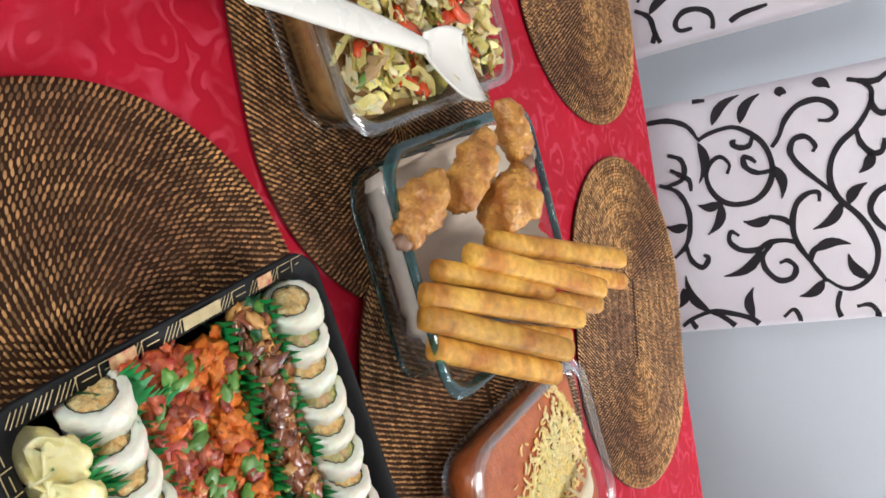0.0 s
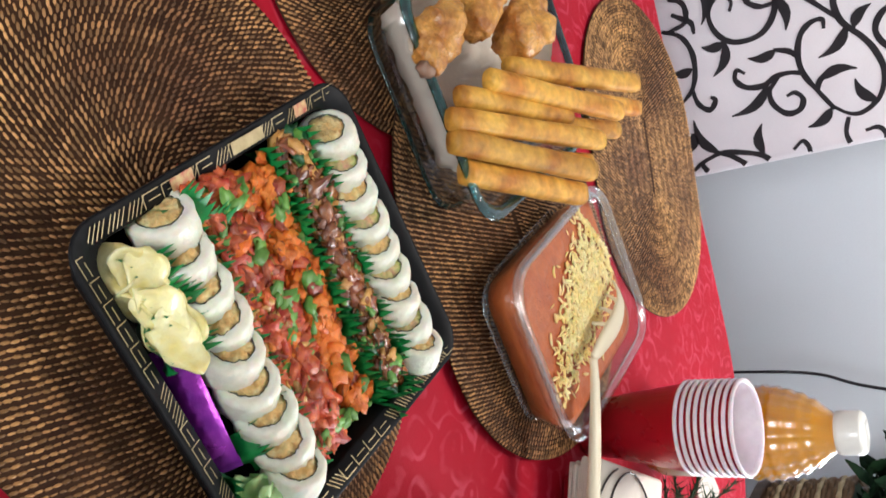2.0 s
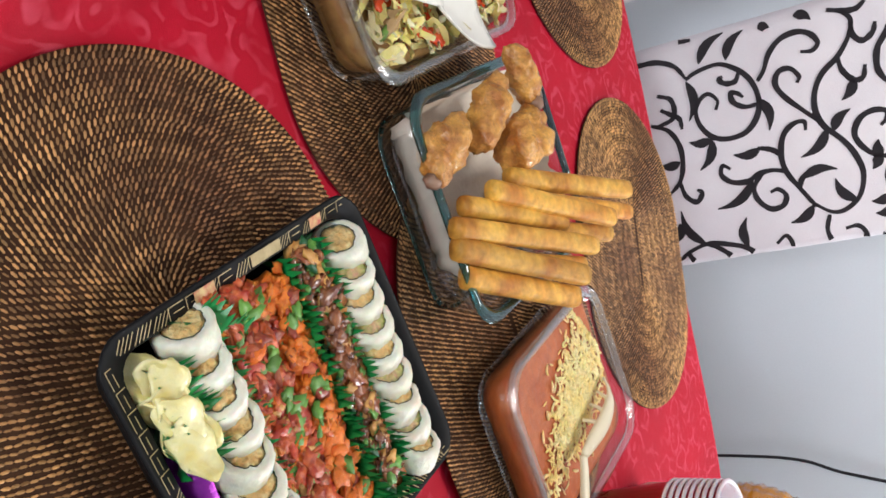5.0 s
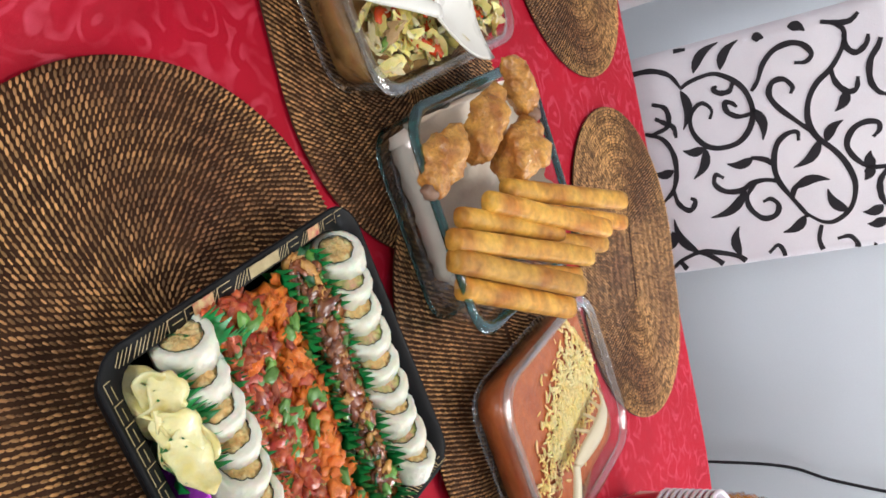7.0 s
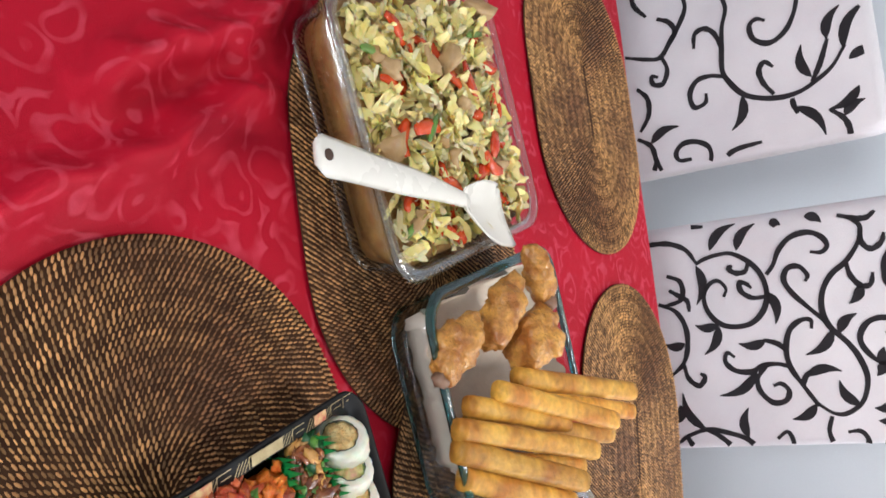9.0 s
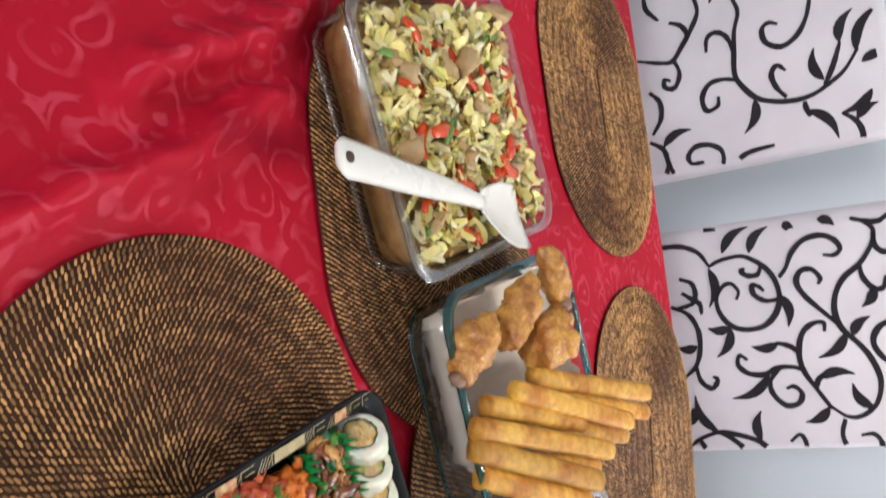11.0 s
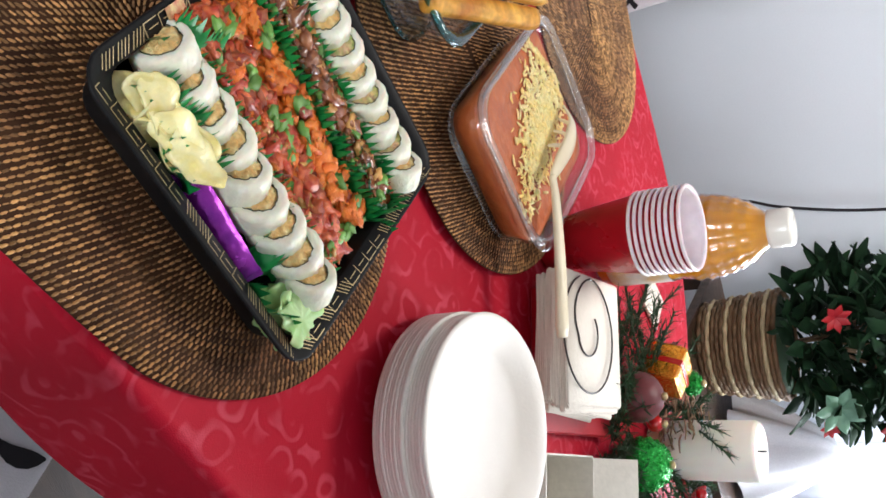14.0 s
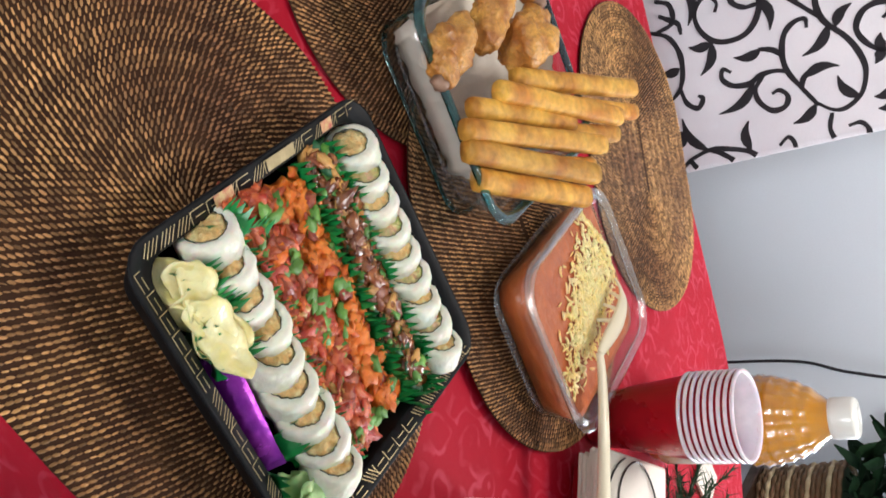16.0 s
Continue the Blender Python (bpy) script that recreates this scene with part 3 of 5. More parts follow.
def dishes():
    glass_dish("clear rectangular glass dish full of cabbage salad", SALAD, 0.125, 0.132, 0.058, RIM)
    glass_dish("glass baking dish with teal rim holding fried food", CHICKEN, 0.105, 0.122, 0.056, TEAL)
    glass_dish("square glass dish filled with refried beans", BEANS, 0.092, 0.112, 0.052, RIM, 0.035)


def sushi_tray():
    t = thing("sushi_tray", "black plastic party tray with gold printed rim", "tray", SUSHI)
    w, d = 0.116, 0.122
    bm = bmesh.new()
    rings = [rrect(w - 0.016, d - 0.016, 0.016, 0), rrect(w - 0.014, d - 0.014, 0.017, 0.003), rrect(w - 0.010, d - 0.010, 0.018, 0.026), rrect(w - 0.001, d - 0.001, 0.022, 0.033), rrect(w + 0.0005, d + 0.0005, 0.023, 0.034),
             rrect(w + 0.0012, d + 0.0012, 0.023, 0.0358), rrect(w + 0.0004, d + 0.0004, 0.022, 0.0375), rrect(w - 0.001, d - 0.001, 0.021, 0.037), rrect(w - 0.0125, d - 0.0125, 0.017, 0.0335), rrect(w - 0.0135, d - 0.0135, 0.016, 0.0310), rrect(w - 0.0155, d - 0.0155, 0.014, 0.006), rrect(w - 0.02, d - 0.02, 0.012, 0.004)]
    part("shell", loft(bm, rings, True, True), TRAY, t)
    # gold key pattern on the inner slope, and small coloured panels
    g, rng = bmesh.new(), random.Random(5)

    def on_slope(side, s, k):
        z = 0.0337 + 0.0033 * k
        o = 0.0120 - 0.0105 * k
        lim_w, lim_d = w - 0.012, d - 0.012
        return {0: (s * lim_w, -d + o + 0.0006, z), 1: (s * lim_w, d - o - 0.0006, z), 2: (-w + o + 0.0006, s * lim_d, z), 3: (w - o - 0.0006, s * lim_d, z)}[side]

    def bar(target, side, s0, k0, s1, k1, th):
        a, b = Vector(on_slope(side, s0, k0)), Vector(on_slope(side, s1, k1))
        dv = (b - a).normalized()
        nrm = {0: Vector((0, 0.3, 1)), 1: Vector((0, -0.3, 1)), 2: Vector((0.3, 0, 1)), 3: Vector((-0.3, 0, 1))}[side].normalized()
        q = dv.cross(nrm) * th
        vs = [target.verts.new(v + nrm * 0.0007) for v in (a + q, b + q, b - q, a - q)]
        target.faces.new(vs)
    for side in (0, 2, 3):
        s = -0.98
        while s < 0.96:
            kind = rng.random()
            if kind < 0.6:
                for i in range(4):
                    bar(g, side, s + i * 0.028, 0.12, s + i * 0.028 + 0.05, 0.92, 0.00032)
                s += 0.125
            else:
                bar(g, side, s, 0.92, s + 0.11, 0.92, 0.00032), bar(g, side, s, 0.15, s, 0.92, 0.00032), bar(g, side, s + 0.03, 0.5, s + 0.11, 0.5, 0.00032)
                s += 0.13
    part("gold_pattern", g, GOLD, t, "fine gold line pattern", smooth=False)
    for side, s0, s1, mt, lab in ((2, -0.42, -0.26, GOLDRED, "small red and gold panel"), (2, 0.05, 0.32, GOLD, "small gold panel"), (2, 0.62, 0.74, GOLDRED, "small red and gold panel")):
        pb = bmesh.new()
        a, b, c, e = (Vector(on_slope(side, s, k)) + Vector((0.0004, 0, 0.0012)) for s, k in ((s0, 0.2), (s1, 0.2), (s1, 0.95), (s0, 0.95)))
        pb.faces.new([pb.verts.new(v) for v in (a, b, c, e)])
        part("panel", pb, mt, t, lab, smooth=False)


# ---- cups, bottle, plates, napkins ----
def drinks():
    prof = [(0.029, 0), (0.0305, 0.001), (0.0335, 0.04), (0.0345, 0.041), (0.0445, 0.112), (0.0465, 0.113), (0.0478, 0.1155), (0.0465, 0.118), (0.0445, 0.1165)]
    first = None
    for i in range(9):
        m = pose(0.575, 0.82, 0.752 + 0.0068 * i, 0, 0, 17 * i)
        if first is None:
            first = thing("cup", "red plastic cup with white lining, stacked", "cup", m, "stack of red cups")
            part("wall", lathe(bmesh.new(), prof[:6], 40, cap1=False), CUP_RED, first)
            part("lining", lathe(bmesh.new(), [(0.0435, 0.1125), (0.033, 0.042), (0.0295, 0.003)], 40, cap0=False), CUP_WHITE, first, "white cup lining")
            part("lip", lathe(bmesh.new(), [(0.0452, 0.1128), (0.0475, 0.1135), (0.0480, 0.1155), (0.0466, 0.1175), (0.0440, 0.1165), (0.0436, 0.1125)], 40, cap0=False, cap1=False), CUP_WHITE, first, "white rolled lip")
        else:
            copy_thing(first, m)
    b = thing("juice_bottle", "clear plastic bottle of orange juice, white cap", "bottle", pose(0.645, 0.962, ZT + 0.001))
    rng = random.Random(8)
    body = [(0.042, 0), (0.052, 0.005), (0.055, 0.014), (0.055, 0.1), (0.053, 0.108), (0.055, 0.116), (0.056, 0.145), (0.053, 0.163), (0.046, 0.182), (0.036, 0.2), (0.0225, 0.214), (0.020, 0.222)]
    # the shoulder is moulded with a quilted relief
    body = [(r * 0.93, z) for r, z in body[:-2]] + body[-2:]
    fine = [(a[0] + (c[0] - a[0]) * k / 4, a[1] + (c[1] - a[1]) * k / 4) for a, c in zip(body, body[1:]) for k in range(4)] + [body[-1]]

    def quilt(inset):
        rings = []
        for r, z in fine:
            soft = min(1, max(0, (z - 0.118) / 0.01)) * min(1, max(0, (0.206 - z) / 0.012))
            ring = []
            for i in range(72):
                a = 2 * math.pi * i / 72
                rr = r - inset + soft * 0.0036 * (math.sin(9 * a + z * 240) * math.sin(9 * a - z * 240))
                ring.append((rr * math.cos(a), rr * math.sin(a), z + inset * 0.6))
            rings.append(ring)
        return loft(bmesh.new(), rings, True, True)
    part("juice", quilt(0.0015), JUICE, b, "orange juice")
    part("shell", quilt(0.0), GLASS, b, "clear plastic shell")
    cap = bmesh.new()
    n = 60
    rings = [[((r - (0.0007 if i % 2 and 0.002 < z < 0.022 else 0)) * math.cos(2 * math.pi * i / n), (r - (0.0007 if i % 2 and 0.002 < z < 0.022 else 0)) * math.sin(2 * math.pi * i / n), 0.217 + z) for i in range(n)]
             for r, z in ((0.0232, 0), (0.0238, 0.004), (0.0235, 0.024), (0.0215, 0.027), (0.001, 0.027))]
    part("cap", loft(cap, rings, True, True), PLASTIC, b, "ribbed white screw cap")
    lab = lathe(bmesh.new(), [(0.0517, 0.02), (0.0519, 0.022), (0.0519, 0.094), (0.0517, 0.096)], 40, cap0=False, cap1=False)
    part("label_band", lab, material("pale_bottle_label", (0.75, 0.72, 0.66), (0.7, 0.45, 0.15), 30, 0.5), b, "pale paper label band")


def plates():
    prof = [(0.0, 0.0), (0.064, 0.0), (0.071, 0.003), (0.084, 0.0125), (0.098, 0.0160), (0.1012, 0.0149), (0.1021, 0.0152), (0.1021, 0.0182), (0.1014, 0.0190), (0.0985, 0.0193), (0.086, 0.0158), (0.073, 0.0065), (0.066, 0.0035), (0.0, 0.003)]
    first = None
    for i in range(15):
        m = pose(0.610 + 0.0003 * math.sin(i * 2.1) + (0.003 if i > 8 else 0), 0.497 + 0.0003 * math.cos(i * 1.7) + (0.002 if i > 8 else 0), ZT + 0.0015 + 0.0031 * i, 0, 0, i * 31)
        if first is None:
            first = solo("plate", lathe(bmesh.new(), [(max(r, 0.0005), z) for r, z in prof], 64), FOAM, "round white foam plate in a stack", "plate", m, "stack of white plates")
        else:
            copy_thing(first, m)


def napkins():
    m = pose(0.712, 0.772, ZT + 0.001, 0, 0, -37)
    red = material("red_lacquer", (0.42, 0.006, 0.016), None, 20, 0.5, spec=0.3)
    t = thing("napkin_tray", "red lacquered square napkin tray with curled wire", "napkin holder", m)
    a, c = 0.080, 0.092
    bm = bmesh.new()
    loft(bm, [rrect(a - 0.003, c - 0.003, 0.005, 0), rrect(a, c, 0.005, 0.002), rrect(a, c, 0.005, 0.016), rrect(a - 0.002, c - 0.002, 0.004, 0.018)], True, True)
    part("base", bm, red, t, smooth=False)
    wire = bmesh.new()
    pts = []
    for i in range(70):
        q = i / 69
        a = radians(200) + q * radians(660)
        r = 0.064 if q < 0.5 else 0.064 - 0.040 * min(1, (q - 0.5) / 0.16)
        pts.append((-0.026 + r * math.cos(a), -0.070 + r * math.sin(a), 0.0605 + 0.001 * math.sin(7 * q)))
    tube(wire, pts, 0.0011, 6)
    part("wire", wire, material("dark_wire", (0.08, 0.07, 0.06), None, 60, 0.3, metal=0.8), t, "dark curled wire weight")
    rng = random.Random(2)
    first = None
    for i in range(16):
        mm = m @ pose(rng.uniform(-0.004, 0.004) - 0.015 - 0.0002 * i, rng.uniform(-0.004, 0.004) - 0.046 - 0.0004 * i, 0.0185 + 0.0025 * i, 0, 0, rng.uniform(-4, 4))
        if first is None:
            nb = bmesh.new()
            n = 0.072
            for k in range(2):
                loft(nb, [rrect(n - 0.001 * k, n - 0.001 * k, 0.004, z + k * 0.0012) for z in (0.0, 0.0004, 0.0009, 0.0011)], True, True)
            first = solo("napkin", nb, PAPER, "folded white paper napkin in a pile", "napkin", mm, "pile of paper napkins")
        else:
            copy_thing(first, mm)


# ---- food ----
RICE = material("sushi_rice", (0.83, 0.81, 0.68), (0.79, 0.76, 0.61), 120, 0.45, 0.4, 300, sss=0.3, fine=(0.86, 1.05))
NORI = material("dark_seaweed", (0.09, 0.08, 0.045), (0.045, 0.05, 0.025), 120, 0.5)
CRAB = material("orange_crab_filling", (0.82, 0.48, 0.16), (0.88, 0.70, 0.34), 150, 0.5, 0.9, 420, sss=0.2, fine=(0.6, 1.2))
AVOCADO = material("green_filling", (0.50, 0.58, 0.16), (0.80, 0.40, 0.28), 90, 0.5, 0.9, 420, sss=0.2, fine=(0.6, 1.2))
PINKFISH = material("pink_red_chopped_fish", (0.36, 0.028, 0.016), (0.56, 0.12, 0.028), 140, 0.38, 0.6, 400, island=0.45, sss=0.15, coat=0.1)
ROE = material("orange_roe_topping", (0.90, 0.25, 0.03), (0.74, 0.14, 0.012), 160, 0.35, 0.8, 900, island=0.2, sss=0.15)
BROWN_TOP = material("brown_glazed_topping", (0.17, 0.04, 0.016), (0.32, 0.11, 0.035), 140, 0.2, 0.4, 400, island=0.5, coat=0.6)
CRUNCH = material("golden_crumbs", (0.62, 0.33, 0.09), (0.55, 0.25, 0.06), 160, 0.4, 0.3, island=0.3)
SCALLION = material("green_scallion", (0.09, 0.24, 0.035), (0.16, 0.33, 0.06), 150, 0.4, island=0.35)
GRASS = material("green_plastic_grass", (0.010, 0.27, 0.06), (0.008, 0.20, 0.045), 60, 0.35)
SEAWEED = material("dark_green_leafage", (0.010, 0.075, 0.025), (0.015, 0.11, 0.03), 60, 0.4)
GINGER = material("pickled_ginger", (0.86, 0.79, 0.45), (0.74, 0.62, 0.22), 70, 0.35, 0.5, 260, sss=0.1, coat=0.2, rand=0.12)
FOIL = material("purple_foil", (0.20, 0.012, 0.30), (0.33, 0.03, 0.40), 60, 0.25, 0.3, 150, metal=0.5)
LETTUCE = material("pale_green_lettuce", (0.30, 0.50, 0.16), (0.45, 0.62, 0.30), 60, 0.45, 0.4, 200, sss=0.2)


def sushi_roll(m, rng, filling, group, first):
    """One slice: a thick ring of rice, a dark seaweed line and the filling."""
    t = thing("sushi_roll", "white rice sushi roll slice with orange filling" if filling is CRAB else "white rice sushi roll slice with green filling", "sushi", m, group)
    r, h = 0.0208, 0.0108
    n = 44
    off = rng.uniform(0, 60)

    def ring(rad, z, bump):
        out = []
        for i in range(n):
            a = 2 * math.pi * i / n
            k = 1 + bump * noise.noise(Vector((math.cos(a) * 5 + off, math.sin(a) * 5, z * 300)))
            out.append((rad * k * math.cos(a), rad * 0.94 * k * math.sin(a), z))
        return out
    bm = bmesh.new()
    loft(bm, [ring(r * 0.8, -h, 0), ring(r * 0.97, -h + 0.001, 0.07), ring(r, -h * 0.6, 0.08), ring(r, -h * 0.15, 0.08), ring(r * 1.01, h * 0.3, 0.08), ring(r, h * 0.65, 0.08), ring(r * 0.98, h - 0.002, 0.09), ring(r * 0.92, h, 0.09), ring(r * 0.80, h + 0.0008, 0.08), ring(r * 0.67, h - 0.0002, 0.12)], True, False)
    part("rice", bm, RICE, t)
    bm = bmesh.new()
    loft(bm, [ring(r * 0.668, h - 0.004, 0.12), ring(r * 0.668, h + 0.0004, 0.12), ring(r * 0.650, h + 0.0005, 0.12), ring(r * 0.650, h - 0.004, 0.12)])
    part("seaweed", bm, NORI, t, "dark seaweed wrap")
    bm = bmesh.new()
    loft(bm, [ring(r * 0.645, h - 0.005, 0.1), ring(r * 0.645, h - 0.0006, 0.12), ring(r * 0.52, h + 0.0006, 0.2), ring(r * 0.4, h + 0.0012, 0.3), ring(r * 0.25, h + 0.0008, 0.3), ring(r * 0.1, h + 0.001, 0.3)], True, True)
    for v in bm.verts:
        v.co.z += 0.0026 * noise.noise(v.co * 300 + Vector((off, 0, 0)))
    part("filling", bm, filling, t)
    return t


def topped_roll(m, rng, label, w, tops, group):
    t = thing("topped_roll", label, "sushi", m, group)
    bm = bmesh.new()
    blob(bm, (0, 0, 0.013), (0.0125, w, 0.014), rng, 0.1, 2, Matrix.Identity(3))
    part("rice", bm, RICE, t)
    for name, mat, count, size, z in tops:
        bm = bmesh.new()
        if name in ("roe_topping", "fish_topping"):
            blob(bm, (0, 0, 0.0155), (0.0138, w * 1.05, 0.0158), rng, 0.2, 3, Matrix.Identity(3))
            for v in bm.verts:
                v.co += (v.co - Vector((0, 0, 0.01))).normalized() * (0.0022 * noise.noise(v.co * 260) + 0.0012 * math.sin(v.co.x * 900 + v.co.y * 300))
        for _ in range(count):
            y = rng.uniform(-w, w)
            x = rng.uniform(-0.0155, 0.0155)
            top = 0.0145 + 0.0125 * math.sqrt(max(0, 1 - (y / (w * 1.12)) ** 2)) * math.sqrt(max(0.2, 1 - (x / 0.021) ** 2))
            s = size * rng.uniform(0.6, 1.35)
            at = (x, y, top + z * rng.uniform(0.2, 1.0))
            if name in ("fish_topping", "glazed_topping") and rng.random() < 0.16:
                shred(bm, at, s * 4.2, s * 0.62, rng, 1.0, 0.55)
            else:
                flat = Euler((rng.uniform(-0.5, 0.5), rng.uniform(-0.5, 0.5), rng.uniform(0, 6.28))).to_matrix()
                blob(bm, at, (s * 1.5, s, s * 0.5), rng, 0.55, 2 if s > 0.003 else 1, flat)
        tagged(part(name, bm, mat, t), kind="stuff")
    return t


def grass_divider(m, rng, length=0.045, height=0.03):
    bm = bmesh.new()
    n = 9
    base, top = [], []
    for i in range(2 * n + 1):
        x = length * (i / (2 * n) - 0.5)
        z = height * (1.0 if i % 2 else 0.62) * (1 + rng.uniform(-0.08, 0.08))
        bend = 0.004 * math.sin(i * 0.5)
        base.append((x, bend, 0)), top.append((x * 1.06, bend + 0.006 * (z / height) ** 2, z))
    for dy in (0.0, 0.0006):
        a = [bm.verts.new((p[0], p[1] + dy, p[2])) for p in base]
        mid = [bm.verts.new((p[0], p[1] + dy + 0.002, p[2] + height * 0.5)) for p in base]
        b = [bm.verts.new((p[0], p[1] + dy, p[2])) for p in top]
        for i in range(2 * n):
            bm.faces.new((a[i], a[i + 1], mid[i + 1], mid[i])), bm.faces.new((mid[i], mid[i + 1], b[i + 1], b[i]))
    return solo("grass_divider", bm, GRASS, "green plastic grass divider with jagged edge", "divider", m, "plastic grass dividers")


def sushi():
    rng = random.Random(11)
    floor_z = 0.0055
    food = SUSHI @ pose(0, 0, 0, 0, 0, -4.5)
    for i in range(9):
        x = -0.087 + 0.0218 * i
        tilt = -50 - rng.uniform(-6, 6) - (8 if i == 0 else 0)
        m = food @ pose(x, -0.066 + 0.0010 * i + rng.uniform(-0.002, 0.002), floor_z + 0.0245, 14 + rng.uniform(-4, 4), tilt, rng.uniform(-20, 20))
        sushi_roll(m, rng, CRAB, "front row of rice rolls", None)
    for i in range(9):
        x = -0.087 + 0.0213 * i
        tilt = -53 - rng.uniform(-5, 5) - (8 if i == 0 else 0)
        m = food @ pose(x, 0.086 + rng.uniform(-0.002, 0.002), floor_z + 0.0245, 12 + rng.uniform(-4, 4), tilt, rng.uniform(-20, 20))
        sushi_roll(m, rng, AVOCADO if i % 2 else CRAB, "back row of rice rolls", None)
    for i in range(8):
        x = -0.084 + 0.0224 * i
        topped_roll(food @ pose(x, -0.027 + rng.uniform(-0.002, 0.002), floor_z + 0.003, 0, 0, rng.uniform(-6, 6)), rng, "sushi roll heaped with chopped pink fish and scallions", 0.019,
                    (("fish_topping", PINKFISH, 46, 0.0056, 0.004), ("roe_bit", ROE, 7, 0.0046, 0.004), ("scallion", SCALLION, 9, 0.0046, 0.006), ("crumb", CRUNCH, 9, 0.0034, 0.006)), "rolls topped with pink fish")
        topped_roll(food @ pose(x + 0.003, 0.010 + rng.uniform(-0.002, 0.002), floor_z + 0.002, 0, 0, rng.uniform(-6, 6)), rng, "sushi roll covered with bright orange roe topping", 0.0165,
                    (("roe_topping", ROE, 16, 0.0046, 0.003), ("fish_bit", PINKFISH, 3 if i < 6 else 1, 0.0042, 0.005), ("scallion", SCALLION, 3, 0.0040, 0.006)), "rolls topped with orange roe")
        topped_roll(food @ pose(x - 0.004 + 0.0006 * i, 0.050 + rng.uniform(-0.002, 0.002), floor_z + 0.001, 0, 0, rng.uniform(-6, 6)), rng, "sushi roll with dark glazed crunchy brown topping", 0.0125,
                    (("seaweed_leaf", SEAWEED, 12, 0.0055, 0.001), ("glazed_topping", BROWN_TOP, 26, 0.0050, 0.005), ("crumb", CRUNCH, 9, 0.0040, 0.006), ("scallion", SCALLION, 4, 0.0040, 0.006)), "rolls with brown glazed topping")
    for x, y, r, tilt in ((-0.062, -0.094, 8, 30), (-0.036, -0.096, -6, 34), (-0.084, -0.058, 40, 20), (-0.080, 0.060, 4, 8), (-0.055, 0.062, -6, 14), (-0.018, 0.061, 5, 12), (0.018, 0.063, -4, 16), (0.052, 0.063, 6, 12), (0.083, 0.066, -8, 18),
                          (-0.078, 0.029, 6, 16), (-0.062, 0.030, -2, 20), (-0.036, 0.029, -4, 14), (-0.010, 0.031, 3, 22), (0.016, 0.030, 4, 16), (0.042, 0.032, -5, 20), (0.068, 0.033, 5, 14), (0.090, 0.036, 12, 18), (-0.045, -0.055, 4, -12), (0.005, -0.055, 4, -14), (0.052, -0.053, -4, -12), (-0.07, -0.056, 3, -6), (-0.02, -0.057, -4, -8), (0.03, -0.056, 4, -6), (0.075, -0.052, 8, -8), (0.095, 0.045, 70, 10), (0.075, -0.095, 15, 24)):
        grass_divider(food @ pose(x, y, floor_z + 0.006, tilt, 0, r), rng, 0.046, 0.034)
    for x, y, zz, tilt, r in ((-0.058, -0.0935, 0.022, -28, 12), (-0.034, -0.0935, 0.022, -30, -8), (-0.080, -0.052, 0.024, -30, 35), (0.06, -0.082, 0.012, -20, 20)):
        grass_divider(food @ pose(x, y, floor_z + zz, tilt, 0, r), rng, 0.034, 0.026)
    g = thing("pickled_ginger", "pile of pale yellow pickled ginger slices", "ginger", SUSHI @ pose(-0.064, -0.0925, floor_z + 0.012))
    for k in range(9):
        bm = bmesh.new()
        r1, r2 = rng.uniform(0.017, 0.021), rng.uniform(0.012, 0.0145)
        n = 30
        ph = rng.uniform(0, 6.28)
        top, low = [], []
        for s in (0.04, 0.3, 0.55, 0.8, 1.0):
            ring = []
            for q in (2 * math.pi * i / n for i in range(n)):
                e = 1 + 0.07 * math.sin(3 * q + ph) + 0.04 * math.sin(7 * q + 2 * ph)
                x, y = r1 * s * e * math.cos(q), r2 * s * e * math.sin(q)
                ring.append((x, y, 0.0020 * math.sin(x * 300 + ph) * s + 0.0014 * math.sin(y * 420 + 2 * ph) * s + 0.0036 * s * s * math.sin(2 * q + ph)))
            top.append([(x, y, z + 0.0008) for x, y, z in ring]), low.append([(x, y, z - 0.0008) for x, y, z in ring])
        loft(bm, top + low[::-1], True, True)
        lay = k // 3
        at = pose(-0.018 + 0.018 * (k % 3) + 0.004 * lay, rng.uniform(-0.003, 0.004), 0.013 + 0.0062 * lay + 0.001 * (k % 3), 14 + rng.uniform(-16, 16), rng.uniform(-22, 22), rng.uniform(-24, 24))
        part("slice", bm, GINGER, g, "", at)
    s = thing("sauce_sachet", "shiny purple foil sauce sachet", "sachet", SUSHI @ pose(0.010, -0.096, floor_z + 0.017, 46, 0, -6))
    bm = bmesh.new()
    nx, ny = 22, 9
    for sgn in (1, -1):
        vs = [[bm.verts.new(((i / nx - 0.5) * 0.078, (j / ny - 0.5) * 0.021, sgn * (0.0006 + 0.0055 * math.sin(math.pi * i / nx) ** 0.5 * math.sin(math.pi * j / ny) ** 0.7) + 0.0011 * math.sin(i * 1.9 + j) * math.sin(math.pi * j / ny))) for j in range(ny + 1)] for i in range(nx + 1)]
        for i in range(nx):
            for j in range(ny):
                bm.faces.new((vs[i][j], vs[i + 1][j], vs[i + 1][j + 1], vs[i][j + 1]))
    part("pouch", bm, FOIL, s)
    for e in (-1, 1):
        part("seal", boxed(e * 0.0385 - 0.0035, -0.011, -0.0008, e * 0.0385 + 0.0035, 0.011, 0.0008, 0.0003), FOIL, s, "crimped foil seal", smooth=False)
    lt = thing("lettuce_leaf", "frilly pale green lettuce leaf", "lettuce", SUSHI @ pose(0.086, -0.094, floor_z + 0.012, 18, 0, 20))
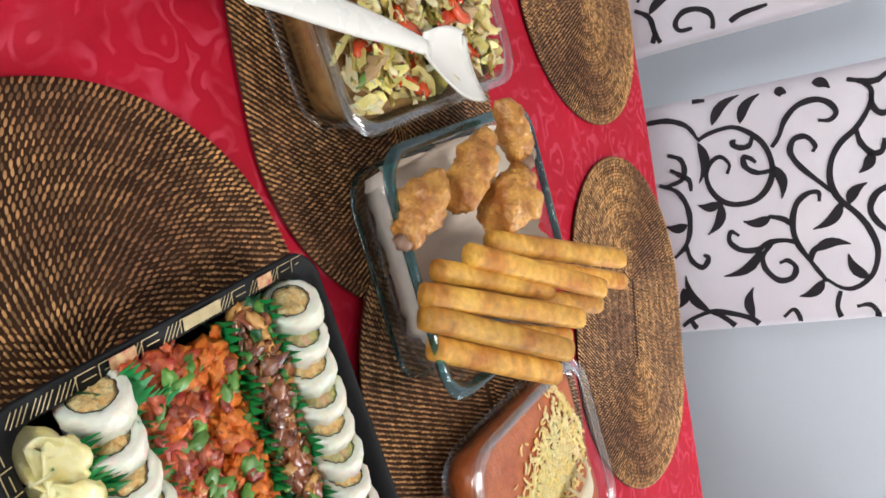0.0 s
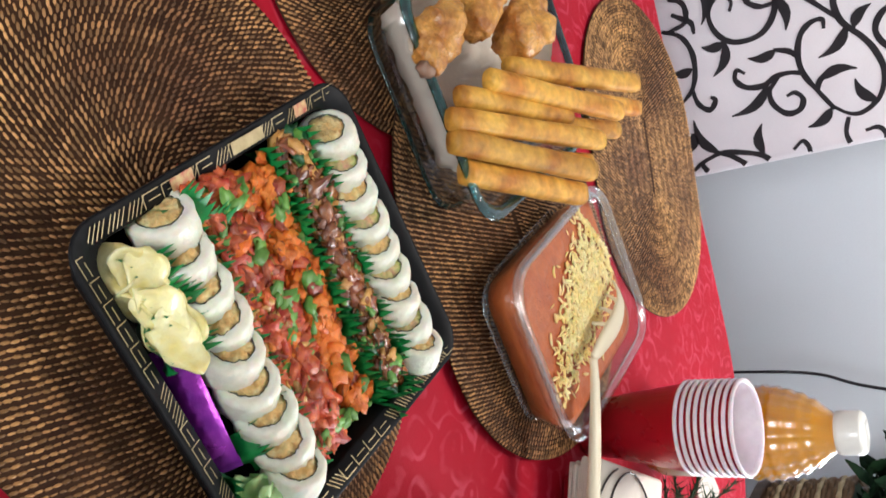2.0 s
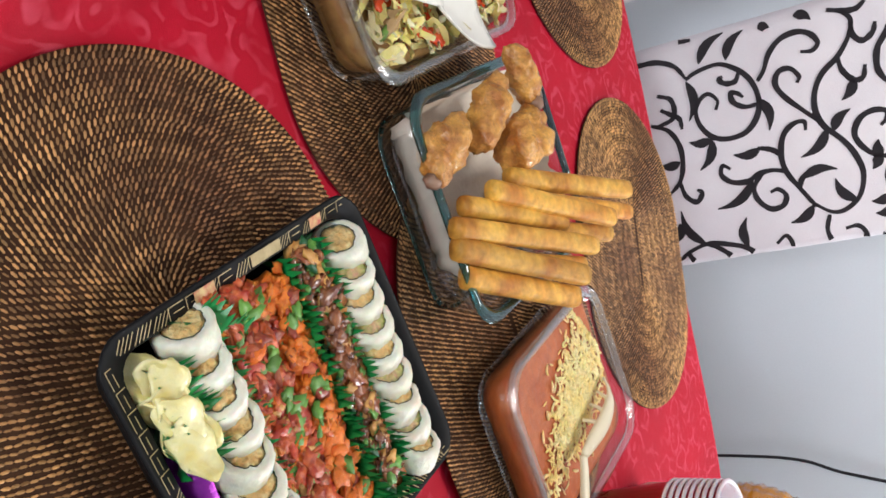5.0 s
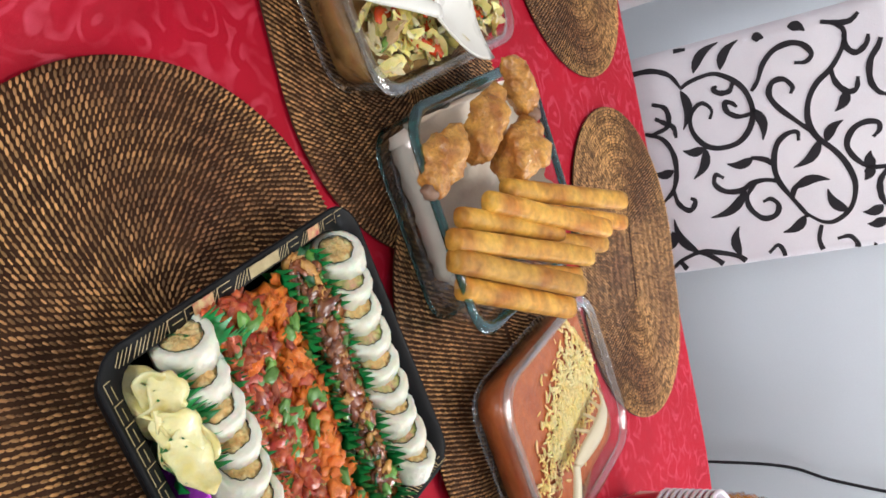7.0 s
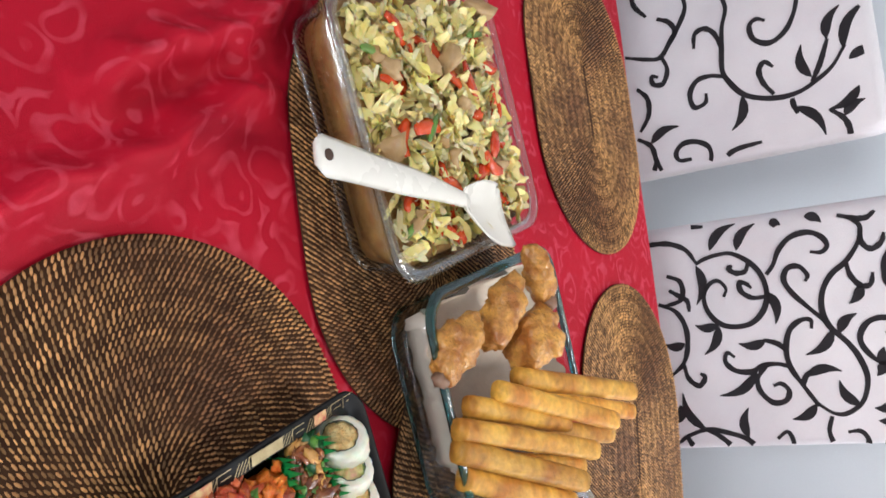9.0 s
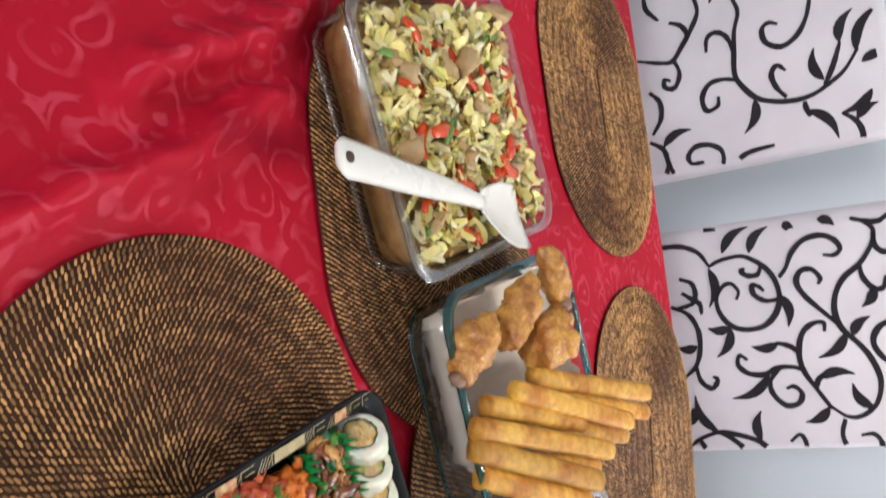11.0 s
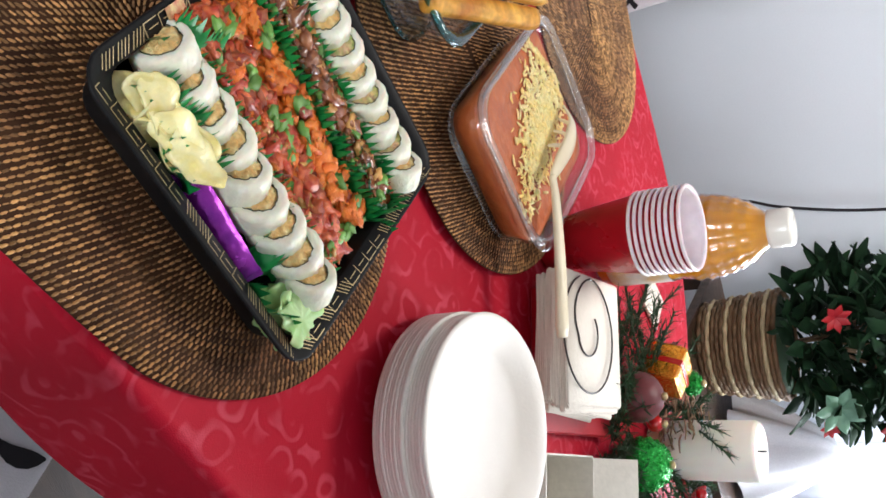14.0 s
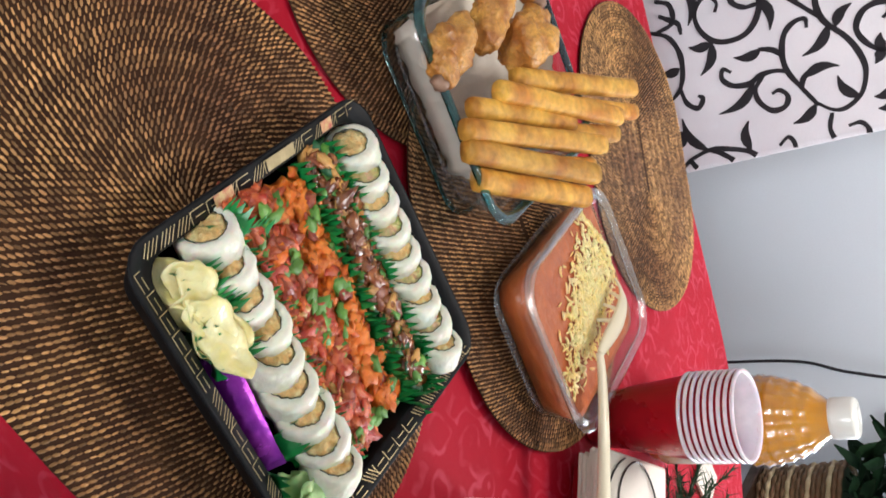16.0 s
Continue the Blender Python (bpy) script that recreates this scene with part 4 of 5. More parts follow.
    for k in range(4):
        bm = bmesh.new()
        n = 46
        rings = []
        for s_ in (0.05, 0.35, 0.65, 0.85, 1.0):
            rings.append([(0.021 * s_ * (1 + 0.10 * math.sin(5 * q + k) + 0.05 * math.sin(11 * q)) * math.cos(q), 0.018 * s_ * (1 + 0.10 * math.sin(5 * q + k) + 0.05 * math.sin(13 * q)) * math.sin(q), 0.0022 * s_ ** 3 * math.sin(9 * q + k) + 0.002 * s_ * s_ * math.sin(2 * q)) for q in (2 * math.pi * i / n for i in range(n))])
        low = [[(x, y, z - 0.0008) for x, y, z in r_] for r_ in rings[::-1]]
        loft(bm, rings + low, True, True)
        part("frill", bm, LETTUCE, lt, "", pose(-0.006 + 0.005 * k, 0.004 * (k % 2), 0.003 + 0.005 * k, 10 * k - 15, 12 - 9 * k, 70 * k))


CABBAGE = material("cooked_cabbage", (0.90, 0.72, 0.34), (0.72, 0.60, 0.16), 40, 0.35, 0.5, 220, island=0.3, sss=0.25, coat=0.2)
NOODLE = material("pale_shreds", (0.86, 0.75, 0.48), (0.78, 0.64, 0.34), 50, 0.4, 0.3, 200, island=0.2, sss=0.25)
PEPPER = material("red_pepper", (0.70, 0.09, 0.015), (0.58, 0.045, 0.01), 40, 0.25, 0.2, 100, island=0.25, sss=0.2, coat=0.3)
GREENP = material("green_pepper", (0.10, 0.22, 0.035), (0.15, 0.28, 0.05), 40, 0.3, 0.2, 100, island=0.25, coat=0.3)
MEAT = material("browned_meat", (0.56, 0.34, 0.14), (0.66, 0.44, 0.22), 60, 0.45, 0.6, 200, island=0.3)
BEANPASTE = material("refried_bean_paste", (0.58, 0.155, 0.042), (0.47, 0.105, 0.028), 40, 0.42, 0.9, 110, coat=0.15, fine=(0.75, 1.15))
CHEESE = material("shredded_cheese", (0.95, 0.66, 0.22), (0.96, 0.76, 0.38), 60, 0.5, 0.3, 200, island=0.12, sss=0.25)
CRUST = material("fried_chicken_skin", (0.76, 0.38, 0.080), (0.42, 0.145, 0.028), 60, 0.42, 1.0, 300, fine=(0.5, 1.35), coat=0.2)
PASTRY = material("fried_pastry", (0.88, 0.49, 0.085), (0.50, 0.18, 0.025), 24, 0.5, 0.7, 120, fine=(0.35, 1.35), rand=0.16, spec=0.3)
BONE = material("bone_end", (0.30, 0.17, 0.11), None, 80, 0.5)


def shred(bm, at, length, width, rng, curl=1.0, flat=0.35):
    """A bent strip lying on the pile."""
    a = rng.uniform(0, 6.28)
    bend, rise = rng.uniform(-1.6, 1.6) * curl, rng.uniform(-0.25, 0.25)
    pts, p = [], Vector(at)
    for i in range(6):
        pts.append(p.copy())
        d = a + bend * (i / 5 - 0.5)
        p = p + Vector((math.cos(d), math.sin(d), rise * math.cos(i))) * (length / 5)
    mid = sum(pts, Vector()) / len(pts) - Vector(at)
    tube(bm, [q - mid for q in pts], lambda t: width * (0.55 + 0.45 * math.sin(math.pi * t)), 5, flat)


def leaf_bit(bm, at, length, width, rng):
    """A crumpled scrap of leaf: a thin ribbon, curled and tipped at random."""
    nu, nv = 6, 4
    turn = Euler((rng.uniform(-0.9, 0.9), rng.uniform(-0.7, 0.7), rng.uniform(0, 6.28))).to_matrix()
    curl, off, at = rng.uniform(-90, 90), rng.uniform(0, 50), Vector(at)
    for side in (0.0005, -0.0005):
        rows = []
        for i in range(nu + 1):
            u = 2 * i / nu - 1
            row = []
            for j in range(nv + 1):
                v = 2 * j / nv - 1
                wd = width * (1 - 0.55 * u * u) * (1 + 0.35 * noise.noise(Vector((u * 2 + off, v, 3))))
                p = Vector((u * length / 2, v * wd, curl * (v * wd) ** 2 + 12 * curl / 90 * (u * length / 2) ** 2 + 0.004 * noise.noise(Vector((u * 2.2 + off, v * 1.8, 0))) + side))
                row.append(bm.verts.new(at + turn @ p))
            rows.append(row)
        for i in range(nu):
            for j in range(nv):
                f = (rows[i][j], rows[i + 1][j], rows[i + 1][j + 1], rows[i][j + 1])
                bm.faces.new(f if side > 0 else f[::-1])


def heap(w, d, z, rise, seed):
    """A bumpy filling that meets the walls of a dish."""
    bm = bmesh.new()
    rings = [rrect(w * s, d * s, 0.024 * s, 0) for s in (0.03, 0.15, 0.3, 0.45, 0.6, 0.72, 0.84, 0.93, 1.0)]
    up = [[(x, y, z + rise * (1 - max(abs(x) / w, abs(y) / d) ** 3) + 0.004 * noise.noise(Vector((x * 60, y * 60, seed)))) for x, y, _ in r] for r in rings]
    low = [[(x * 0.93, y * 0.93, 0.0075) for x, y, _ in rings[-1]]]
    loft(bm, up + low, True, True)
    return bm


def salad():
    rng = random.Random(21)
    t = thing("cabbage_salad", "shredded cabbage salad with red pepper and meat", "salad", SALAD)
    w, d = 0.113, 0.120
    # brown contents, coloured darker for the shade beneath the pile
    part("bed", heap(w, d, 0.041, 0.008, 3), material("shaded_brown_cabbage", (0.42, 0.24, 0.07), (0.28, 0.13, 0.04), 60, 0.4, 0.8, 150), t)

    def spot(k=0.93):
        x, y = rng.uniform(-w, w) * k, rng.uniform(-d, d) * k
        return (x, y, 0.046 + 0.009 * (1 - max(abs(x) / w, abs(y) / d) ** 3) + rng.uniform(-0.002, 0.006))
    bm = bmesh.new()
    for _ in range(480):
        leaf_bit(bm, spot(), rng.uniform(0.014, 0.036), rng.uniform(0.003, 0.0085), rng)
    tagged(part("cabbage", bm, CABBAGE, t), kind="stuff")
    bm = bmesh.new()
    for _ in range(330):
        leaf_bit(bm, spot(), rng.uniform(0.012, 0.030), rng.uniform(0.002, 0.005), rng)
    tagged(part("onion", bm, NOODLE, t), kind="stuff")
    for _ in range(36):
        bm = bmesh.new()
        x, y, z = spot(0.9)
        shred(bm, (x, y, z + 0.004), rng.uniform(0.022, 0.040), rng.uniform(0.0055, 0.0088), rng, 1.0, 0.35)
        part("red_pepper_strip", bm, PEPPER, t)
    for _ in range(9):
        bm = bmesh.new()
        x, y, z = spot(0.9)
        shred(bm, (x, y, z + 0.004), rng.uniform(0.018, 0.034), 0.0045, rng, 0.6, 0.4)
        part("green_pepper_strip", bm, GREENP, t)
    for _ in range(18):
        bm = bmesh.new()
        x, y, z = spot(0.92)
        s = rng.uniform(0.007, 0.0135)
        blob(bm, (x, y, z + 0.002), (s * 1.3, s, s * 0.6), rng, 0.5, 2)
        part("meat_piece", bm, MEAT, t)
    # serving spoon lying across the rim
    s = thing("serving_spoon", "white plastic slotted serving spoon on the salad", "spoon", Matrix())
    bm = bmesh.new()
    line = curve_points([(0.012, 0.437, 0.846), (0.014, 0.475, 0.842), (0.017, 0.535, 0.834), (0.021, 0.60, 0.829), (0.027, 0.65, 0.826)], 8)
    rings = []
    for i, p in enumerate(line):
        k = i / (len(line) - 1)
        hw = 0.0155 - 0.005 * k - 0.0035 * max(0, k - 0.6) / 0.4
        if k < 0.05:
            hw *= 0.6 + 8 * k
        rings.append([(p.x + hw * cx_, p.y, p.z + cz_) for cx_, cz_ in ((-1, 0.001), (-0.75, 0.0032), (0, 0.0042), (0.75, 0.0032), (1, 0.001), (0.75, -0.001), (0, -0.0016), (-0.75, -0.001))])
    loft(bm, rings, True, True)
    part("handle", bm, PLASTIC, s)
    bm = bmesh.new()
    q = 18
    rings = []
    for i in range(13):
        k = i / 12
        y = 0.645 + 0.075 * k
        hw = 0.010 + 0.020 * math.sin(math.pi * min(1, k * 0.62 + 0.02)) if k < 0.98 else 0.026
        zc = 0.826 - 0.004 * k
        dip = 0.010 * math.sin(math.pi * (0.15 + 0.7 * k))
        rings.append([(0.027 + 0.012 * k + hw * x, y + (0.010 * x if k > 0.9 else 0), zc + 0.003 - dip * (1 - x * x)) for x in [2 * j / q - 1 for j in range(q + 1)]]
                     + [(0.027 + 0.012 * k + hw * x, y + (0.010 * x if k > 0.9 else 0), zc + 0.0055 - dip * (1 - x * x) * 0.75) for x in [1 - 2 * j / q for j in range(q + 1)]])
    loft(bm, rings, True, True)
    part("bowl", bm, PLASTIC, s)
    # no opening is cut: a dark disc gives the hanging hole its darkness
    part("hole", lathe(bmesh.new(), [(0.0042, 0), (0.0042, 0.0006)], 16, (0.0125, 0.447, 0.8494)), WOOD, s, "dark disc standing in for the hanging hole", smooth=False)


def beans():
    rng = random.Random(31)
    t = thing("refried_beans", "refried beans topped with shredded yellow cheese", "beans", BEANS)
    w, d = 0.081, 0.101
    part("bean_paste", heap(w, d, 0.036, 0.001, 8), BEANPASTE, t)
    bm = bmesh.new()
    inv = BEANS.inverted()
    c0, c1 = inv @ Vector((0.378, 0.845, 0.8)), inv @ Vector((0.490, 0.69, 0.8))
    for _ in range(1500):
        u = min(1.0, max(0.0, rng.gauss(0.36, 0.24)))
        p = c0.lerp(c1, u)
        side = (c1 - c0).normalized().cross(Vector((0, 0, 1)))
        sp = 0.025 * (1 - 0.62 * u)
        v = rng.gauss(0, sp)
        q = p + side * v
        if abs(q.x) > w * 0.93 or abs(q.y) > d * 0.93:
            continue
        z = 0.0385 + 0.003 * math.exp(-(v / 0.016) ** 2) * rng.uniform(0.2, 1)
        shred(bm, (q.x, q.y, z), rng.uniform(0.004, 0.013), rng.uniform(0.0009, 0.0021), rng, 0.7, 0.7)
    tagged(part("cheese", bm, CHEESE, t, "shredded yellow cheese"), kind="stuff")
    # salad fork with its tines in the beans
    f = thing("serving_fork", "cream plastic serving fork leaning out of the beans", "fork", Matrix())
    neck, end = Vector((0.469, 0.741, 0.819)), Vector((0.613, 0.660, 0.818))
    bm = bmesh.new()
    line = curve_points([neck, neck.lerp(end, 0.15) + Vector((0, 0, 0.002)), neck.lerp(end, 0.5) + Vector((-0.002, -0.002, 0.004)), end], 8)
    tube(bm, line, lambda k: 0.0055 + 0.0050 * k ** 1.5 - (0.003 if k > 0.99 else 0), 12, 0.6)
    part("handle", bm, CREAM, f)
    bm = bmesh.new()
    spine = curve_points([neck, (0.462, 0.766, 0.820), (0.453, 0.797, 0.821), (0.441, 0.820, 0.820), (0.431, 0.832, 0.816), (0.422, 0.847, 0.806)], 6)
    tube(bm, spine, lambda k: 0.0052 + 0.0052 * math.sin(math.pi * min(1, k * 1.35)) * (k < 0.74) - 0.0026 * max(0, k - 0.7) / 0.3, 12, 0.45)
    head = part("head", bm, CREAM, f)
    for root, tip in (((0.444, 0.813, 0.820), (0.430, 0.826, 0.805)), ((0.451, 0.799, 0.820), (0.437, 0.805, 0.805)),
                      ((0.456, 0.783, 0.820), (0.446, 0.781, 0.805))):
        bm = bmesh.new()
        root, tip = Vector(root), Vector(tip)
        tube(bm, curve_points([root, root.lerp(tip, 0.4) + Vector((-0.003, 0, 0.004)), tip], 5), lambda k: 0.0040 * (1 - 0.55 * k), 8, 0.8)
        part("tine", bm, CREAM, head)


def fried_food():
    rng = random.Random(41)
    # crumpled paper towel lining the dish
    bm = bmesh.new()
    n = 34
    w, d = 0.076, 0.112
    for dz in (0.0, 0.0012):
        vs = []
        for i in range(n + 1):
            row = []
            for j in range(n + 1):
                x, y = (2 * i / n - 1) * 1.0, (2 * j / n - 1) * 1.0
                rim = max(abs(x), abs(y))
                z = 0.010 + dz + 0.038 * max(0, rim - 0.89) / 0.11 * (0.85 + 0.55 * noise.noise(Vector((x * 3, y * 3, 1)))) + 0.007 * abs(noise.noise(Vector((x * 4, y * 4, 7)))) + 0.004 * abs(noise.noise(Vector((x * 9, y * 9, 2))))
                pull = 1 - 0.05 * abs(noise.noise(Vector((x * 5, y * 5, 11)))) * (rim > 0.85)
                row.append(bm.verts.new((x * w * pull, y * d * pull, z)))
            vs.append(row)
        for i in range(n):
            for j in range(n):
                bm.faces.new((vs[i][j], vs[i + 1][j], vs[i + 1][j + 1], vs[i][j + 1]))
    solo("paper_towel", bm, PAPER, "crumpled white paper towel lining the dish", "paper towel", CHICKEN @ pose(-0.017, 0, 0))

    def drum(p0, p1, r0, r1, seed, knob=True):
        t = thing("fried_chicken_piece", "golden brown fried chicken drumstick on paper", "chicken", Matrix(), "fried chicken pieces")
        p0, p1 = Vector(p0), Vector(p1)
        bm = bmesh.new()
        tip = p1 + (p1 - p0).normalized() * r1 * 0.55
        line = [p0.lerp(tip, i / 40) for i in range(41)]

        def plump(k):
            if k < 0.55:
                u = min(1, k / 0.5)
                return (r0 * (0.6 + 0.4 * min(1, k / 0.08))) + (r1 - r0) * u * u * (3 - 2 * u)
            return r1 * math.sqrt(max(0.02, 1 - ((k - 0.55) / 0.455) ** 2))
        tube(bm, line, plump, 40)
        for v in bm.verts:
            nv = v.co * 70 + Vector((seed * 9, 0, 0))
            v.co += (v.co - (p0 + p1) / 2).normalized() * (0.0085 * noise.noise(nv * 0.62) + 0.0042 * noise.noise(nv * 1.7) + 0.0020 * noise.noise(nv * 4.5))
        part("crust", bm, CRUST, t)
        if knob:
            bm = bmesh.new()
            blob(bm, p0 + (p0 - p1).normalized() * 0.004, (0.0085, 0.008, 0.008), rng, 0.3, 2)
            part("bone_end", bm, BONE, t, "pale bone end")
    drum((0.175, 0.596, 0.818), (0.137, 0.634, 0.822), 0.0125, 0.0195, 1)
    drum((0.095, 0.708, 0.838), (0.152, 0.668, 0.822), 0.011, 0.0195, 2, False)
    drum((0.126, 0.752, 0.842), (0.172, 0.716, 0.832), 0.011, 0.0245, 4)
    drum((0.070, 0.735, 0.840), (0.114, 0.752, 0.838), 0.010, 0.0155, 3, False)
    # rolled fried pastries stacked across the far rim
    def pastry(near, far, r, seed):
        bm = bmesh.new()
        near, far = Vector(near), Vector(far)
        line = [near.lerp(far, i / 30) for i in range(31)]
        tube(bm, line, lambda k: r * (0.94 if k in (0, 1) else 1.0), 20, 0.92)
        axis = (far - near).normalized()
        across = axis.cross(Vector((0, 0, 1))).normalized()
        over = across.cross(axis)
        for v in bm.verts:
            foot = near + axis * (v.co - near).dot(axis)
            a, b = (v.co - foot).dot(across), (v.co - foot).dot(over)
            long = max(1e-6, (a ** 4 + b ** 4) ** 0.25)
            grow = 0.45 + 0.55 * math.hypot(a, b) / long
            v.co = foot + across * (a * grow) + over * (b * grow * 0.9)
        for v in bm.verts:
            v.co += Vector((0.0006 * noise.noise(v.co * 30 + Vector((seed, 0, 0))), 0.0003 * noise.noise(v.co * 150), 0.0008 * noise.noise(v.co * 40 + Vector((0, seed, 0))) + 0.0003 * noise.noise(v.co * 190)))
        solo("fried_roll", bm, PASTRY, "long golden fried pastry roll in a stack", "spring roll", Matrix(), "fried pastry rolls")
    rolls = (((0.188, 0.690, 0.833), (0.226, 0.876, 0.864), 0.0112), ((0.195, 0.654, 0.833), (0.249, 0.826, 0.862), 0.0112), ((0.200, 0.690, 0.815), (0.252, 0.912, 0.846), 0.0100),
             ((0.203, 0.622, 0.822), (0.240, 0.760, 0.842), 0.0105), ((0.219, 0.600, 0.824), (0.270, 0.780, 0.858), 0.0110), ((0.220, 0.640, 0.808), (0.267, 0.853, 0.843), 0.0104),
             ((0.236, 0.598, 0.822), (0.294, 0.754, 0.855), 0.0118), ((0.262, 0.616, 0.812), (0.313, 0.748, 0.843), 0.0122), ((0.250, 0.640, 0.798), (0.290, 0.800, 0.832), 0.0105))
    for i, (near, far, r) in enumerate(rolls):
        pastry(near, far, r * 0.9, i * 3.1)


# ---- the right end of the table and the corner behind it ----
PINE = material("dark_pine_needles", (0.018, 0.055, 0.022), (0.03, 0.085, 0.03), 40, 0.55, island=0.4)
TWIG = material("brown_twigs", (0.16, 0.09, 0.05), (0.26, 0.17, 0.10), 60, 0.8, island=0.3)
WAX = material("ivory_candle_wax", (0.82, 0.79, 0.72), (0.80, 0.77, 0.70), 20, 0.45, sss=0.4, fine=(0.98, 1.02))
MAROON = material("maroon_frosted_ball", (0.12, 0.016, 0.022), (0.16, 0.028, 0.032), 40, 0.5, sheen=0.12)
GLITTER = material("green_glitter", (0.01, 0.26, 0.03), (0.02, 0.40, 0.06), 300, 0.25, 0.9, 900, island=0.5, metal=0.5)
GOLDFOIL = material("gold_foil", (0.85, 0.40, 0.05), (0.70, 0.26, 0.03), 60, 0.2, 0.8, 180, metal=0.75)
BERRY = material("red_berries", (0.55, 0.012, 0.015), None, 40, 0.25, coat=0.4)
WICKER = material("tan_wicker", (0.23, 0.125, 0.055), (0.16, 0.085, 0.035), 50, 0.6, 0.5, 200, island=0.3)
BAND = material("pale_wicker_band", (0.60, 0.47, 0.27), (0.52, 0.40, 0.22), 60, 0.5, 0.4, 200)
LEAFM = material("dark_green_leaves", (0.008, 0.026, 0.012), (0.014, 0.042, 0.016), 30, 0.75, island=0.4, spec=0.15)
LEAFP = material("pale_green_leaves", (0.12, 0.26, 0.16), (0.16, 0.32, 0.22), 30, 0.45, island=0.2)
PETAL = material("red_petals", (0.50, 0.015, 0.02), (0.40, 0.01, 0.02), 30, 0.5, island=0.2)
CARD = material("white_cardboard", (0.74, 0.70, 0.62), (0.68, 0.64, 0.56), 12, 0.7, 0.2, 150)
SHEER = material("sheer_white_curtain", (0.84, 0.84, 0.88), (0.78, 0.78, 0.84), 14, 0.8, 0.3, 300)


def leaf_mesh(bm, at, length, width, m3, lift=0.25):
    """A pointed leaf with a raised middle and a little thickness."""
    a = Vector(at)
    prof = ((0, 0.02), (0.2, 0.6), (0.45, 1.0), (0.75, 0.6), (1.0, 0.02))
    for s in (0.0, -0.0008):
        rows = []
        for t, w in prof:
            z = lift * length * math.sin(math.pi * t * 0.8) * 0.3
            rows.append([bm.verts.new(a + m3 @ Vector((t * length, u * w * width, z - abs(u) * width * 0.25 + s))) for u in (-1, 0, 1)])
        for p, q in zip(rows, rows[1:]):
            for j in range(2):
                bm.faces.new((p[j], q[j], q[j + 1], p[j + 1]))


def sprig(bm, at, direction, length, rng, needle=0.022):
    d = Vector(direction).normalized()
    tube(bm, [Vector(at) + d * (length * i / 4) for i in range(5)], 0.0012, 5)
    n = int(length / 0.0016)
    for i in range(n):
        p = Vector(at) + d * (length * i / n)
        side = Vector((rng.uniform(-1, 1), rng.uniform(-1, 1), rng.uniform(-0.6, 1))).normalized()
        e = p + (d * 0.7 + side).normalized() * needle * rng.uniform(0.6, 1.1)
        q = side.cross(d).normalized() * 0.0011
        vs = [bm.verts.new(v) for v in (p - q, p + q, e)]
        bm.faces.new(vs)
        up = d.cross(q).normalized() * 0.0011
        vs = [bm.verts.new(v) for v in (p - up, p + up, e)]
        bm.faces.new(vs)


